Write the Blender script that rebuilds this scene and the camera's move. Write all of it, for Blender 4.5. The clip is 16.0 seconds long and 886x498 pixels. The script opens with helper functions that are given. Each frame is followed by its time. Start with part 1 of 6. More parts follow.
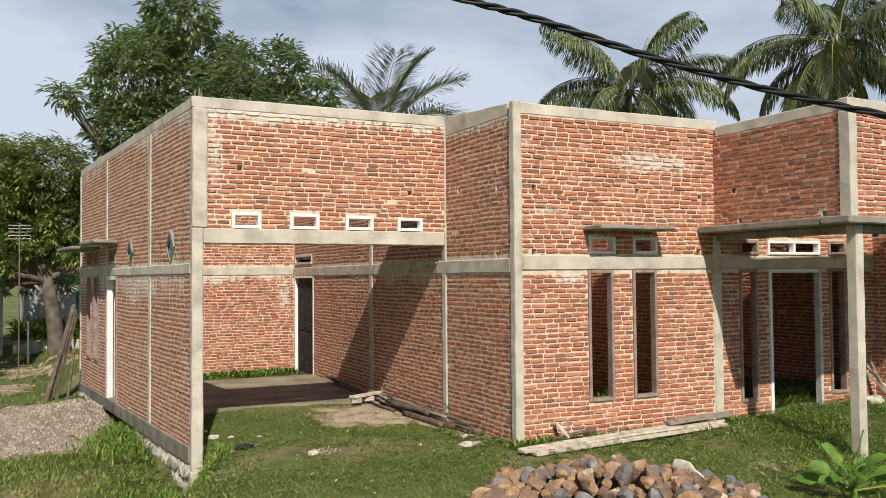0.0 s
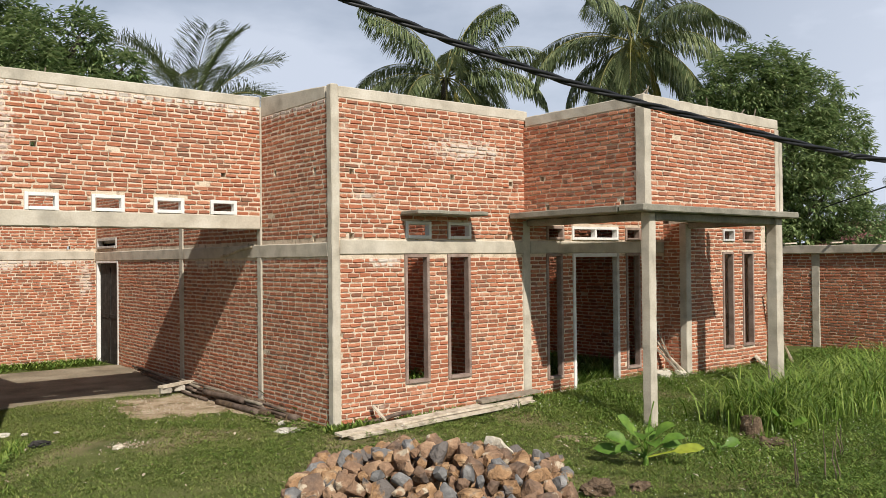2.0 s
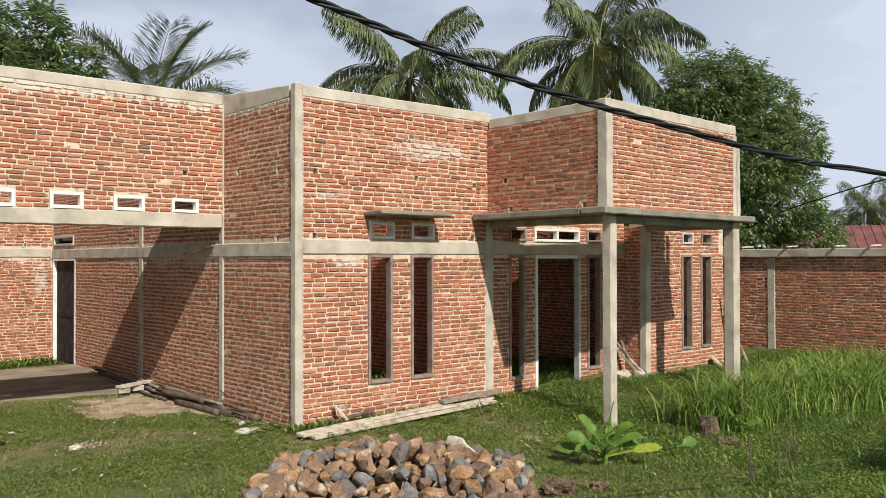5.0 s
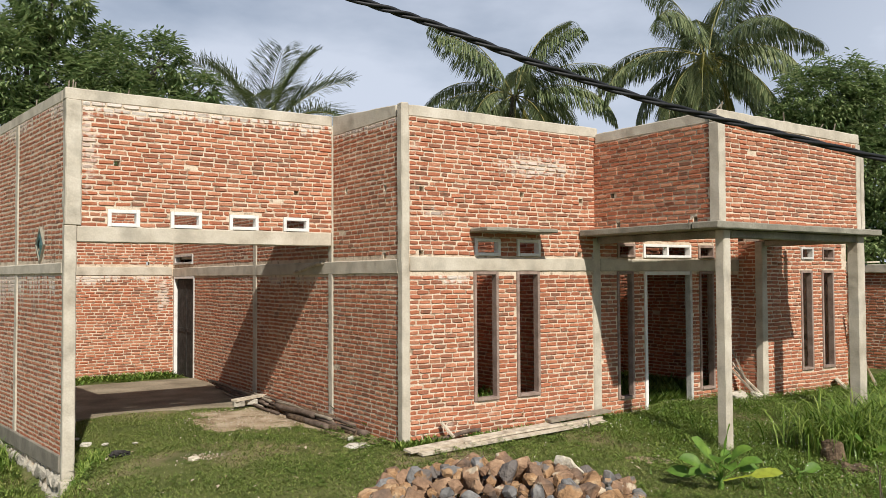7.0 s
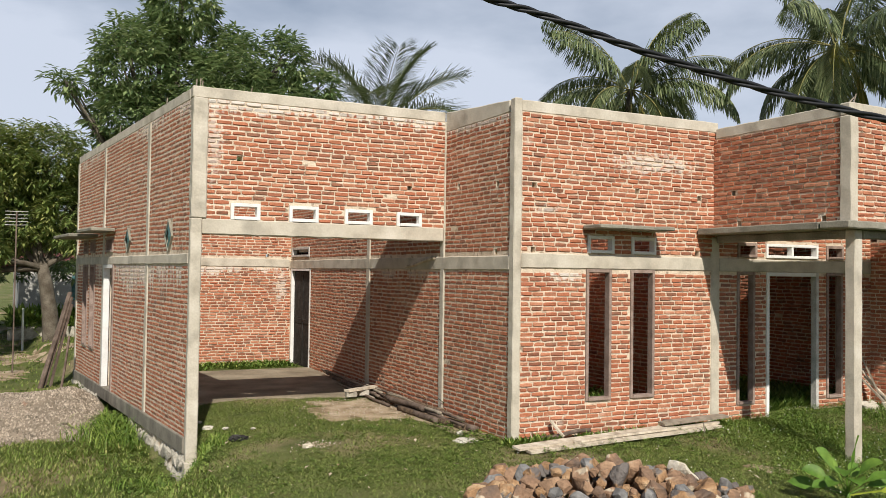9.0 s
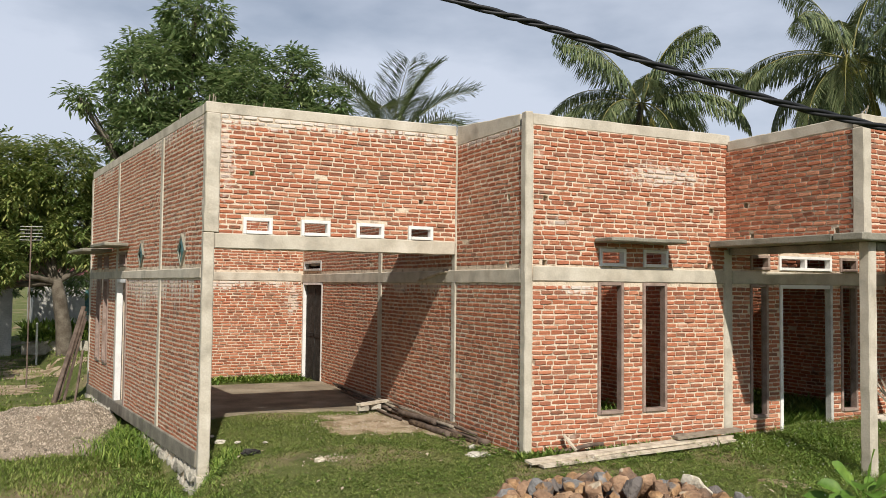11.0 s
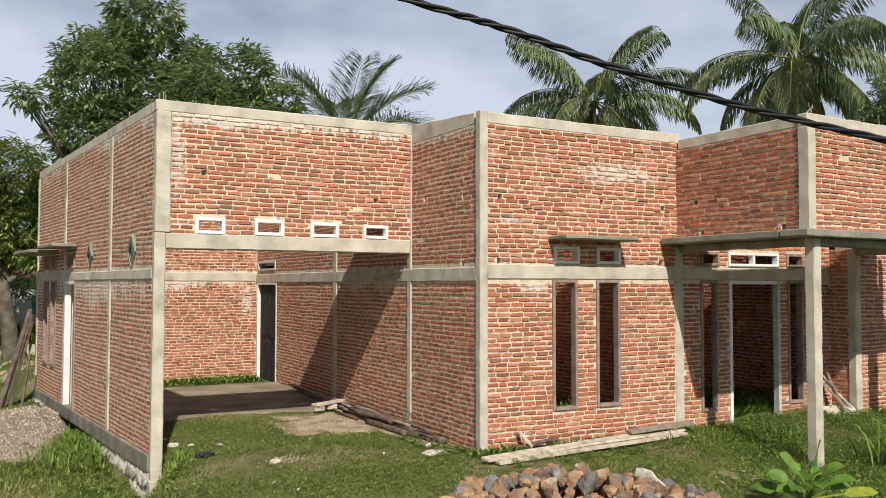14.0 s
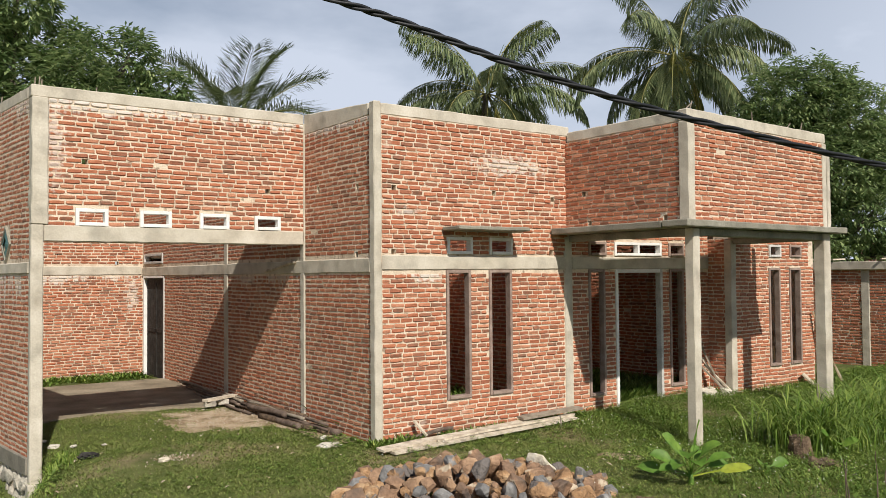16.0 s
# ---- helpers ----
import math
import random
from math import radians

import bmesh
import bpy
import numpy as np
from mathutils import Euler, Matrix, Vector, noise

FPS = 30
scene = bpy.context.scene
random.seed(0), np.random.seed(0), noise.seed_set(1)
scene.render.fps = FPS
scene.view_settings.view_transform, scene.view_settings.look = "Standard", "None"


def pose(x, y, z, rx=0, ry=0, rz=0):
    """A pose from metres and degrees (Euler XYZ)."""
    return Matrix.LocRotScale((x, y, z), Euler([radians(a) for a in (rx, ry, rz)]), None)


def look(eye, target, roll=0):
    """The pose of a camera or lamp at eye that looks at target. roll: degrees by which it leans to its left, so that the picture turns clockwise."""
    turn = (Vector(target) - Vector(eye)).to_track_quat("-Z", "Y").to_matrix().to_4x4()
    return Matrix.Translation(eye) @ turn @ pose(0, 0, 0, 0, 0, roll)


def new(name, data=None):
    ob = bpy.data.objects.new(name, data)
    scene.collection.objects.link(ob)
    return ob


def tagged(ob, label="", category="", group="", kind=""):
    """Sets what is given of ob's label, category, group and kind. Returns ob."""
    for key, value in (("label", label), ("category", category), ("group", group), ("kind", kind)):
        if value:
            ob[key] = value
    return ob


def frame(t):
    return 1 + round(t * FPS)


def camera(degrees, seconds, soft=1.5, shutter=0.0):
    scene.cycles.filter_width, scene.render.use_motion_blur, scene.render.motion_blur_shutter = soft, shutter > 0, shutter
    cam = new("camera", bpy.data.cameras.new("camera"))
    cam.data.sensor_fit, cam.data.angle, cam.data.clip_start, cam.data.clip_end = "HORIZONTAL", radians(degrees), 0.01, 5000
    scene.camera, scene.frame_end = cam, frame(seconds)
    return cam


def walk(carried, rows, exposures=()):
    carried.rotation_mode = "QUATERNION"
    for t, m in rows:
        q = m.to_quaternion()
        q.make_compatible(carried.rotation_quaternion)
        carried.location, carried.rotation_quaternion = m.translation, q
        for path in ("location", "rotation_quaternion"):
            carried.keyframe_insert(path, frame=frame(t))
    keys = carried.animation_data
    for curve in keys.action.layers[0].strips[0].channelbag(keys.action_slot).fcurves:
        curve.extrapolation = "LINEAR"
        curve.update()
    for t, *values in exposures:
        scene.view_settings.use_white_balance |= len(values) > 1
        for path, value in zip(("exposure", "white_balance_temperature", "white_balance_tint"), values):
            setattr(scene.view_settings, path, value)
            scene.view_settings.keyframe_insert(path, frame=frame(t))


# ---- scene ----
cam = camera(55.3, 16.0, soft=0.6)
PATH = [
    (0, (-5.554, -9.259, 2.072), (-4.676, -7.464, 2.138), -0.5),
    (0.5, (-5.556, -9.259, 2.072), (-4.598, -7.505, 2.136), -0.2),
    (1, (-5.561, -9.269, 2.072), (-4.509, -7.569, 2.119), -0.3),
    (1.5, (-5.562, -9.264, 2.072), (-4.406, -7.632, 2.106), -0.5),
    (2, (-5.558, -9.262, 2.072), (-4.316, -7.694, 2.097), -0.6),
    (2.5, (-5.559, -9.262, 2.072), (-4.269, -7.734, 2.089), -0.5),
    (3, (-5.57, -9.268, 2.072), (-4.262, -7.755, 2.089), -0.3),
    (5.3, (-5.594, -9.281, 2.07), (-4.285, -7.769, 2.098), -0.1),
    (5.5, (-5.592, -9.28, 2.072), (-4.299, -7.755, 2.105), -0.3),
    (6, (-5.591, -9.279, 2.071), (-4.347, -7.714, 2.122), -0.7),
    (6.5, (-5.59, -9.278, 2.071), (-4.407, -7.667, 2.14), -0.6),
    (7, (-5.585, -9.259, 2.071), (-4.472, -7.598, 2.138), -0.3),
    (7.5, (-5.585, -9.248, 2.072), (-4.552, -7.536, 2.136), 0.2),
    (8, (-5.579, -9.232, 2.072), (-4.618, -7.479, 2.132), 0.6),
    (8.5, (-5.582, -9.235, 2.071), (-4.668, -7.457, 2.129), 0.8),
    (9, (-5.576, -9.231, 2.074), (-4.69, -7.439, 2.13), 0.8),
    (11.5, (-5.585, -9.243, 2.07), (-4.739, -7.433, 2.165), 0.7),
    (12, (-5.588, -9.245, 2.07), (-4.762, -7.426, 2.168), 0.7),
    (12.5, (-5.586, -9.243, 2.072), (-4.762, -7.424, 2.172), 0.5),
    (13, (-5.591, -9.246, 2.072), (-4.737, -7.44, 2.164), 0.4),
    (13.5, (-5.592, -9.253, 2.071), (-4.689, -7.471, 2.158), 0.3),
    (14, (-5.58, -9.247, 2.072), (-4.625, -7.491, 2.157), 0.1),
    (14.5, (-5.58, -9.248, 2.071), (-4.593, -7.51, 2.144), -0.2),
    (15, (-5.583, -9.248, 2.069), (-4.569, -7.524, 2.13), -0.6),
    (15.5, (-5.588, -9.262, 2.067), (-4.518, -7.573, 2.127), -0.8),
    (16, (-5.584, -9.264, 2.071), (-4.418, -7.64, 2.134), -0.5),
]
walk(cam, [(t, look(eye, target, roll)) for t, eye, target, roll in PATH])

# world, sun, exposure ------------------------------------------------------
SUN_TRAVEL = Vector((0.295, 1.10, -1.0)).normalized()
world = bpy.data.worlds.new("sky")
scene.world = world
world.use_nodes = True
wn, wl = world.node_tree.nodes, world.node_tree.links
wn.clear()
w_out = wn.new("ShaderNodeOutputWorld")
w_bg = wn.new("ShaderNodeBackground")
w_sky = wn.new("ShaderNodeTexSky")
w_sky.sky_type, w_sky.sun_disc = "NISHITA", False
w_sky.sun_elevation = math.asin(-SUN_TRAVEL.z)
w_sky.sun_rotation = math.atan2(-SUN_TRAVEL.x, -SUN_TRAVEL.y)
w_sky.air_density, w_sky.dust_density = 1.0, 0.8
w_co = wn.new("ShaderNodeTexCoord")
w_map = wn.new("ShaderNodeMapping")
w_map.inputs["Scale"].default_value = (1.0, 1.0, 2.6)
w_noise = wn.new("ShaderNodeTexNoise")
w_noise.inputs["Scale"].default_value, w_noise.inputs["Detail"].default_value = 1.7, 7.0
w_noise.inputs["Roughness"].default_value = 0.52
w_ramp = wn.new("ShaderNodeValToRGB")
w_ramp.color_ramp.elements[0].position, w_ramp.color_ramp.elements[1].position = 0.40, 0.62
w_ramp.color_ramp.elements[0].color, w_ramp.color_ramp.elements[1].color = (0.1, 0.1, 0.1, 1), (0.95, 0.95, 0.95, 1)
w_mix = wn.new("ShaderNodeMix")
w_mix.data_type = "RGBA"
w_mix.inputs["B"].default_value = (10.3, 11.3, 13.3, 1)
wl.new(w_co.outputs["Generated"], w_map.inputs["Vector"])
wl.new(w_map.outputs["Vector"], w_noise.inputs["Vector"])
wl.new(w_noise.outputs["Fac"], w_ramp.inputs["Fac"])
w_sep = wn.new("ShaderNodeSeparateXYZ")
w_low = wn.new("ShaderNodeMapRange")
w_low.inputs["From Min"].default_value, w_low.inputs["From Max"].default_value = 0.25, 0.62
w_low.inputs["To Min"].default_value, w_low.inputs["To Max"].default_value = 1.0, 0.1
w_mul = wn.new("ShaderNodeMath")
w_mul.operation = "MULTIPLY"
wl.new(w_co.outputs["Generated"], w_sep.inputs[0])
wl.new(w_sep.outputs["Z"], w_low.inputs["Value"])
wl.new(w_ramp.outputs["Color"], w_mul.inputs[0])
wl.new(w_low.outputs["Result"], w_mul.inputs[1])
w_east = wn.new("ShaderNodeMapRange")
w_east.inputs["From Min"].default_value, w_east.inputs["From Max"].default_value = 0.62, 0.96
w_east.inputs["To Max"].default_value = 1.0
wl.new(w_sep.outputs["X"], w_east.inputs["Value"])
w_add = wn.new("ShaderNodeMath")
w_add.use_clamp = True
wl.new(w_mul.outputs[0], w_add.inputs[0])
wl.new(w_east.outputs["Result"], w_add.inputs[1])
wl.new(w_add.outputs[0], w_mix.inputs["Factor"])
wl.new(w_sky.outputs["Color"], w_mix.inputs["A"])
wl.new(w_mix.outputs["Result"], w_bg.inputs["Color"])
w_bg.inputs["Strength"].default_value = 0.064
wl.new(w_bg.outputs["Background"], w_out.inputs["Surface"])

sun = new("sun", bpy.data.lights.new("sun", "SUN"))
sun.data.energy, sun.data.angle, sun.data.color = 5.0, radians(0.6), (1.0, 0.935, 0.83)
sun.matrix_world = Matrix.Translation((-8, -20, 18)) @ SUN_TRAVEL.to_track_quat("-Z", "Y").to_matrix().to_4x4()


# materials -----------------------------------------------------------------
def mat(name, colors, rough=0.85, scale=3.0, fine=40.0, bump=0.3, dist=0.01, random_of=None, metal=0.0, spread=0.5, stain=None, grain=0.45, trans=0.0, streaks=(), patches=()):
    """Noise between colors at two scales, with relief. random_of: 'object' or 'island' varies the piece's tone."""
    m = bpy.data.materials.new(name)
    m.use_nodes = True
    n, l = m.node_tree.nodes, m.node_tree.links
    b = n["Principled BSDF"]
    co = n.new("ShaderNodeTexCoord")
    geo = n.new("ShaderNodeNewGeometry")
    n1 = n.new("ShaderNodeTexNoise")
    n1.inputs["Scale"].default_value, n1.inputs["Detail"].default_value = scale, 5
    n2 = n.new("ShaderNodeTexNoise")
    n2.inputs["Scale"].default_value, n2.inputs["Detail"].default_value = fine, 4
    l.new(geo.outputs["Position"], n1.inputs["Vector"])
    l.new(geo.outputs["Position"], n2.inputs["Vector"])
    ramp = n.new("ShaderNodeValToRGB")
    e = ramp.color_ramp.elements
    lo, hi = 0.5 - spread / 2, 0.5 + spread / 2
    e[0].position, e[1].position = lo, hi
    e[0].color, e[1].color = (*colors[0], 1), (*colors[-1], 1)
    for i, c in enumerate(colors[1:-1]):
        x = e.new(lo + (hi - lo) * (i + 1) / (len(colors) - 1))
        x.color = (*c, 1)
    if random_of:
        src = n.new("ShaderNodeObjectInfo").outputs["Random"] if random_of == "object" else geo.outputs["Random Per Island"]
        a = n.new("ShaderNodeMath")
        a.operation = "MULTIPLY_ADD"
        l.new(n1.outputs["Fac"], a.inputs[0])
        a.inputs[1].default_value = 0.55
        c = n.new("ShaderNodeMath")
        c.operation = "MULTIPLY_ADD"
        l.new(src, c.inputs[0])
        c.inputs[1].default_value, c.inputs[2].default_value = 0.78, -0.08
        l.new(c.outputs[0], a.inputs[2])
        l.new(a.outputs[0], ramp.inputs["Fac"])
    else:
        l.new(n1.outputs["Fac"], ramp.inputs["Fac"])
    mul = n.new("ShaderNodeMix")
    mul.data_type, mul.blend_type = "RGBA", "OVERLAY"
    mul.inputs["Factor"].default_value = grain
    l.new(ramp.outputs["Color"], mul.inputs["A"])
    l.new(n2.outputs["Fac"], mul.inputs["B"])
    col = mul.outputs["Result"]
    if stain:
        color, sc, at, wide, amount = stain
        n3 = n.new("ShaderNodeTexNoise")
        n3.inputs["Scale"].default_value, n3.inputs["Detail"].default_value = sc, 6
        l.new(geo.outputs["Position"], n3.inputs["Vector"])
        r3 = n.new("ShaderNodeMapRange")
        r3.inputs["From Min"].default_value, r3.inputs["From Max"].default_value = at, at + wide
        r3.inputs["To Max"].default_value = amount
        l.new(n3.outputs["Fac"], r3.inputs["Value"])
        m3 = n.new("ShaderNodeMix")
        m3.data_type = "RGBA"
        m3.inputs["B"].default_value = (*color, 1)
        l.new(r3.outputs["Result"], m3.inputs["Factor"])
        l.new(col, m3.inputs["A"])
        col = m3.outputs["Result"]
    for z0, z1, amount, cover in streaks:  # lime that ran down below a beam
        sep = n.new("ShaderNodeSeparateXYZ")
        l.new(geo.outputs["Position"], sep.inputs[0])
        band = n.new("ShaderNodeMapRange")
        band.interpolation_type = "SMOOTHSTEP"
        band.inputs["From Min"].default_value, band.inputs["From Max"].default_value = z0, z1
        l.new(sep.outputs["Z"], band.inputs["Value"])
        top = n.new("ShaderNodeMath")
        top.operation = "LESS_THAN"
        l.new(sep.outputs["Z"], top.inputs[0])
        top.inputs[1].default_value = z1 + 0.06
        mp = n.new("ShaderNodeMapping")
        mp.inputs["Scale"].default_value = (15.0, 15.0, 1.6)
        l.new(geo.outputs["Position"], mp.inputs["Vector"])
        ns = n.new("ShaderNodeTexNoise")
        ns.inputs["Scale"].default_value, ns.inputs["Detail"].default_value = 1.0, 4
        l.new(mp.outputs["Vector"], ns.inputs["Vector"])
        nb = n.new("ShaderNodeTexNoise")
        nb.inputs["Scale"].default_value, nb.inputs["Detail"].default_value = 0.8, 2
        l.new(geo.outputs["Position"], nb.inputs["Vector"])
        add = n.new("ShaderNodeMath")
        add.operation = "MULTIPLY_ADD"
        l.new(band.outputs["Result"], add.inputs[0])
        add.inputs[1].default_value = 0.34
        l.new(ns.outputs["Fac"], add.inputs[2])
        add2 = n.new("ShaderNodeMath")
        l.new(add.outputs[0], add2.inputs[0])
        l.new(nb.outputs["Fac"], add2.inputs[1])
        cut = n.new("ShaderNodeMapRange")
        cut.inputs["From Min"].default_value, cut.inputs["From Max"].default_value, cut.inputs["To Max"].default_value = 1.28 - cover, 1.40 - cover, amount
        l.new(add2.outputs[0], cut.inputs["Value"])
        gate = n.new("ShaderNodeMath")
        gate.operation = "MULTIPLY"
        near = n.new("ShaderNodeMapRange")
        near.inputs["From Max"].default_value = 0.25
        l.new(band.outputs["Result"], near.inputs["Value"])
        held = n.new("ShaderNodeMath")
        held.operation = "MULTIPLY"
        l.new(cut.outputs["Result"], held.inputs[0])
        l.new(near.outputs["Result"], held.inputs[1])
        l.new(held.outputs[0], gate.inputs[0])
        l.new(top.outputs[0], gate.inputs[1])
        ms_ = n.new("ShaderNodeMix")
        ms_.data_type = "RGBA"
        ms_.inputs["B"].default_value = (0.66, 0.62, 0.56, 1)
        l.new(gate.outputs[0], ms_.inputs["Factor"])
        l.new(col, ms_.inputs["A"])
        col = ms_.outputs["Result"]
    for mid, radii, amount in patches:  # lime that bloomed on the brick
        mp = n.new("ShaderNodeMapping")
        mp.inputs["Scale"].default_value = [1 / r for r in radii]
        mp.inputs["Location"].default_value = [-c / r for c, r in zip(mid, radii)]
        l.new(geo.outputs["Position"], mp.inputs["Vector"])
        far = n.new("ShaderNodeVectorMath")
        far.operation = "LENGTH"
        l.new(mp.outputs["Vector"], far.inputs[0])
        ns = n.new("ShaderNodeTexNoise")
        ns.inputs["Scale"].default_value, ns.inputs["Detail"].default_value = 13.0, 6
        l.new(geo.outputs["Position"], ns.inputs["Vector"])
        mix = n.new("ShaderNodeMath")
        mix.operation = "MULTIPLY_ADD"
        l.new(ns.outputs["Fac"], mix.inputs[0])
        mix.inputs[1].default_value = -2.6
        l.new(far.outputs["Value"], mix.inputs[2])
        cut = n.new("ShaderNodeMapRange")
        cut.inputs["From Min"].default_value, cut.inputs["From Max"].default_value = -0.55, -0.95
        cut.inputs["To Max"].default_value = amount
        l.new(mix.outputs[0], cut.inputs["Value"])
        mp_ = n.new("ShaderNodeMix")
        mp_.data_type = "RGBA"
        mp_.inputs["B"].default_value = (0.66, 0.62, 0.56, 1)
        l.new(cut.outputs["Result"], mp_.inputs["Factor"])
        l.new(col, mp_.inputs["A"])
        col = mp_.outputs["Result"]
    l.new(col, b.inputs["Base Color"])
    b.inputs["Roughness"].default_value, b.inputs["Metallic"].default_value = rough, metal
    b.inputs["Specular IOR Level"].default_value = 0.3
    if bump:
        bm = n.new("ShaderNodeBump")
        bm.inputs["Strength"].default_value, bm.inputs["Distance"].default_value = bump, dist
        l.new(n2.outputs["Fac"], bm.inputs["Height"])
        l.new(bm.outputs["Normal"], b.inputs["Normal"])
    if trans:
        tr = n.new("ShaderNodeBsdfTranslucent")
        l.new(col, tr.inputs["Color"])
        ms = n.new("ShaderNodeMixShader")
        ms.inputs["Fac"].default_value = trans
        l.new(b.outputs["BSDF"], ms.inputs[1])
        l.new(tr.outputs["BSDF"], ms.inputs[2])
        l.new(ms.outputs["Shader"], n["Material Output"].inputs["Surface"])
    return m


BRICKS = [(0.19, 0.105, 0.07), (0.31, 0.125, 0.075), (0.385, 0.135, 0.074), (0.425, 0.155, 0.082), (0.47, 0.215, 0.13)]
LIME = ((0.60, 0.54, 0.46), 2.3, 0.66, 0.08, 0.32)
# (low edge, high edge, strength, cover) of lime that ran down, and lime patches (middle, radii, strength)
SKINS = {
    "plain": ((), ()),
    "bay": ((), (((2.25, 0, 3.63), (0.95, 1, 0.20), 0.75), ((0.8, 0, 2.07), (0.42, 1, 0.13), 0.8), ((0.5, 0, 2.92), (0.3, 1, 0.08), 0.5))),
    "side": (((1.86, 2.10, 0.55, -0.03), (3.98, 4.15, 0.7, 0.02)), ()),
    "port": (((4.10, 4.29, 0.85, 0.08),), (((-3.40, 2, 3.75), (0.16, 1, 0.7), 0.6),)),
    "back": (((1.85, 2.13, 0.8, 0.0),), (((-0.22, 10.05, 1.7), (0.2, 1, 0.6), 0.6),)),
    "left": (((1.45, 2.12, 0.75, 0.07), (3.95, 4.29, 0.7, 0.04)), ()),
}
M_BRICK = {k: mat("fired_brick_" + k, BRICKS, 0.9, 16, 60, 0.7, 0.008, "object", spread=0.8, stain=LIME, streaks=r, patches=p) for k, (r, p) in SKINS.items()}
M_BRICK_ROW = {k: mat("fired_brick_rows_" + k, BRICKS, 0.9, 16, 60, 0.7, 0.008, "island", spread=0.8, stain=LIME, streaks=r, patches=p) for k, (r, p) in SKINS.items()}
M_MORTAR = mat("mortar", [(0.48, 0.375, 0.275), (0.66, 0.545, 0.42), (0.76, 0.655, 0.525)], 0.95, 5, 60, 0.9, 0.012,
               stain=((0.22, 0.15, 0.10), 11, 0.56, 0.10, 0.75))
M_CONC = mat("concrete", [(0.37, 0.325, 0.26), (0.53, 0.48, 0.395), (0.63, 0.58, 0.495)], 0.9, 3, 45, 0.28, 0.008,
             stain=((0.27, 0.25, 0.21), 2.6, 0.55, 0.16, 0.5), grain=0.2)
# about half as bright as M_CONC; ledges, canopies, slabs, porch beams, vent rims
M_CONC_DARK = mat("dark_concrete", [(0.15, 0.14, 0.115), (0.25, 0.235, 0.19), (0.33, 0.31, 0.255)], 0.9, 3, 45, 0.5, 0.008)
M_WOOD = mat("weathered_wood_frame", [(0.19, 0.135, 0.11), (0.29, 0.215, 0.18), (0.37, 0.295, 0.255)], 0.75, 7, 60, 0.3, 0.004)
M_WHITE = mat("white_paint", [(0.66, 0.65, 0.63), (0.78, 0.77, 0.75), (0.84, 0.83, 0.81)], 0.6, 6, 60, 0.2, 0.003)
M_FLOOR = mat("screed", [(0.14, 0.115, 0.08), (0.25, 0.21, 0.15), (0.36, 0.31, 0.23)], 0.95, 1.5, 30, 0.4, 0.01)
M_STONE = mat("rubble_stone", [(0.22, 0.20, 0.17), (0.40, 0.37, 0.31), (0.56, 0.525, 0.455)], 0.95, 6, 40, 0.7, 0.02)
M_GROUND = mat("grassy_ground", [(0.085, 0.105, 0.028), (0.135, 0.165, 0.042), (0.20, 0.205, 0.075)], 0.95, 1.6, 75, 1.0, 0.04,
               stain=((0.36, 0.27, 0.17), 0.55, 0.54, 0.10, 0.85))

M_GREYPAINT_SHADE = mat("worn_grey_paint_and_shade", [(0.40, 0.385, 0.36), (0.54, 0.525, 0.50), (0.64, 0.625, 0.6)], 0.7, 7, 60, 0.2, 0.003)
M_TEAL = mat("teal_glaze", [(0.03, 0.09, 0.09), (0.06, 0.15, 0.15), (0.12, 0.22, 0.21)], 0.35, 9, 50, 0.1, 0.003)
M_ROCK_BROWN = mat("rusty_stone", [(0.15, 0.085, 0.045), (0.35, 0.21, 0.11), (0.55, 0.40, 0.25)], 0.9, 7, 30, 0.8, 0.03, stain=((0.13, 0.125, 0.125), 3.5, 0.53, 0.05, 0.9))
M_ROCK_GREY = mat("grey_stone", [(0.10, 0.098, 0.096), (0.19, 0.186, 0.182), (0.31, 0.30, 0.288)], 0.8, 5, 30, 0.6, 0.02, stain=((0.40, 0.25, 0.13), 3.2, 0.56, 0.05, 0.9))
M_ROCK_MIX = mat("brown_grey_stone", [(0.085, 0.07, 0.062), (0.26, 0.16, 0.10), (0.48, 0.32, 0.20)], 0.85, 3, 30, 0.7, 0.02, stain=((0.56, 0.48, 0.36), 6, 0.58, 0.06, 0.8))
M_ROCK_PALE = mat("pale_stone", [(0.52, 0.46, 0.36), (0.68, 0.62, 0.50), (0.76, 0.71, 0.60)], 0.9, 4, 30, 0.6, 0.02)
M_PALEWOOD = mat("bleached_wood", [(0.34, 0.28, 0.21), (0.55, 0.48, 0.38), (0.68, 0.62, 0.52)], 0.85, 8, 60, 0.4, 0.005, stain=((0.20, 0.16, 0.12), 6, 0.58, 0.08, 0.6))
M_GREYWOOD = mat("grey_wood", [(0.16, 0.13, 0.10), (0.27, 0.23, 0.18), (0.36, 0.31, 0.25)], 0.85, 8, 60, 0.4, 0.005)
M_DARKWOOD = mat("dark_wood", [(0.07, 0.05, 0.04), (0.13, 0.095, 0.075), (0.21, 0.16, 0.13)], 0.85, 8, 60, 0.5, 0.006)
M_BAMBOO = mat("dry_bamboo", [(0.22, 0.16, 0.09), (0.32, 0.24, 0.15), (0.42, 0.33, 0.22)], 0.7, 6, 50, 0.3, 0.004)
M_LIME = mat("lime", [(0.40, 0.36, 0.29), (0.56, 0.52, 0.45), (0.66, 0.63, 0.57)], 0.95, 8, 50, 0.7, 0.015)
# for the burnt log, and for the blackness painted into the inner doorway
M_CHAR_SHADE = mat("charred_wood_and_shade", [(0.015, 0.013, 0.012), (0.03, 0.028, 0.026), (0.07, 0.065, 0.06)], 0.9, 9, 50, 0.7, 0.01)
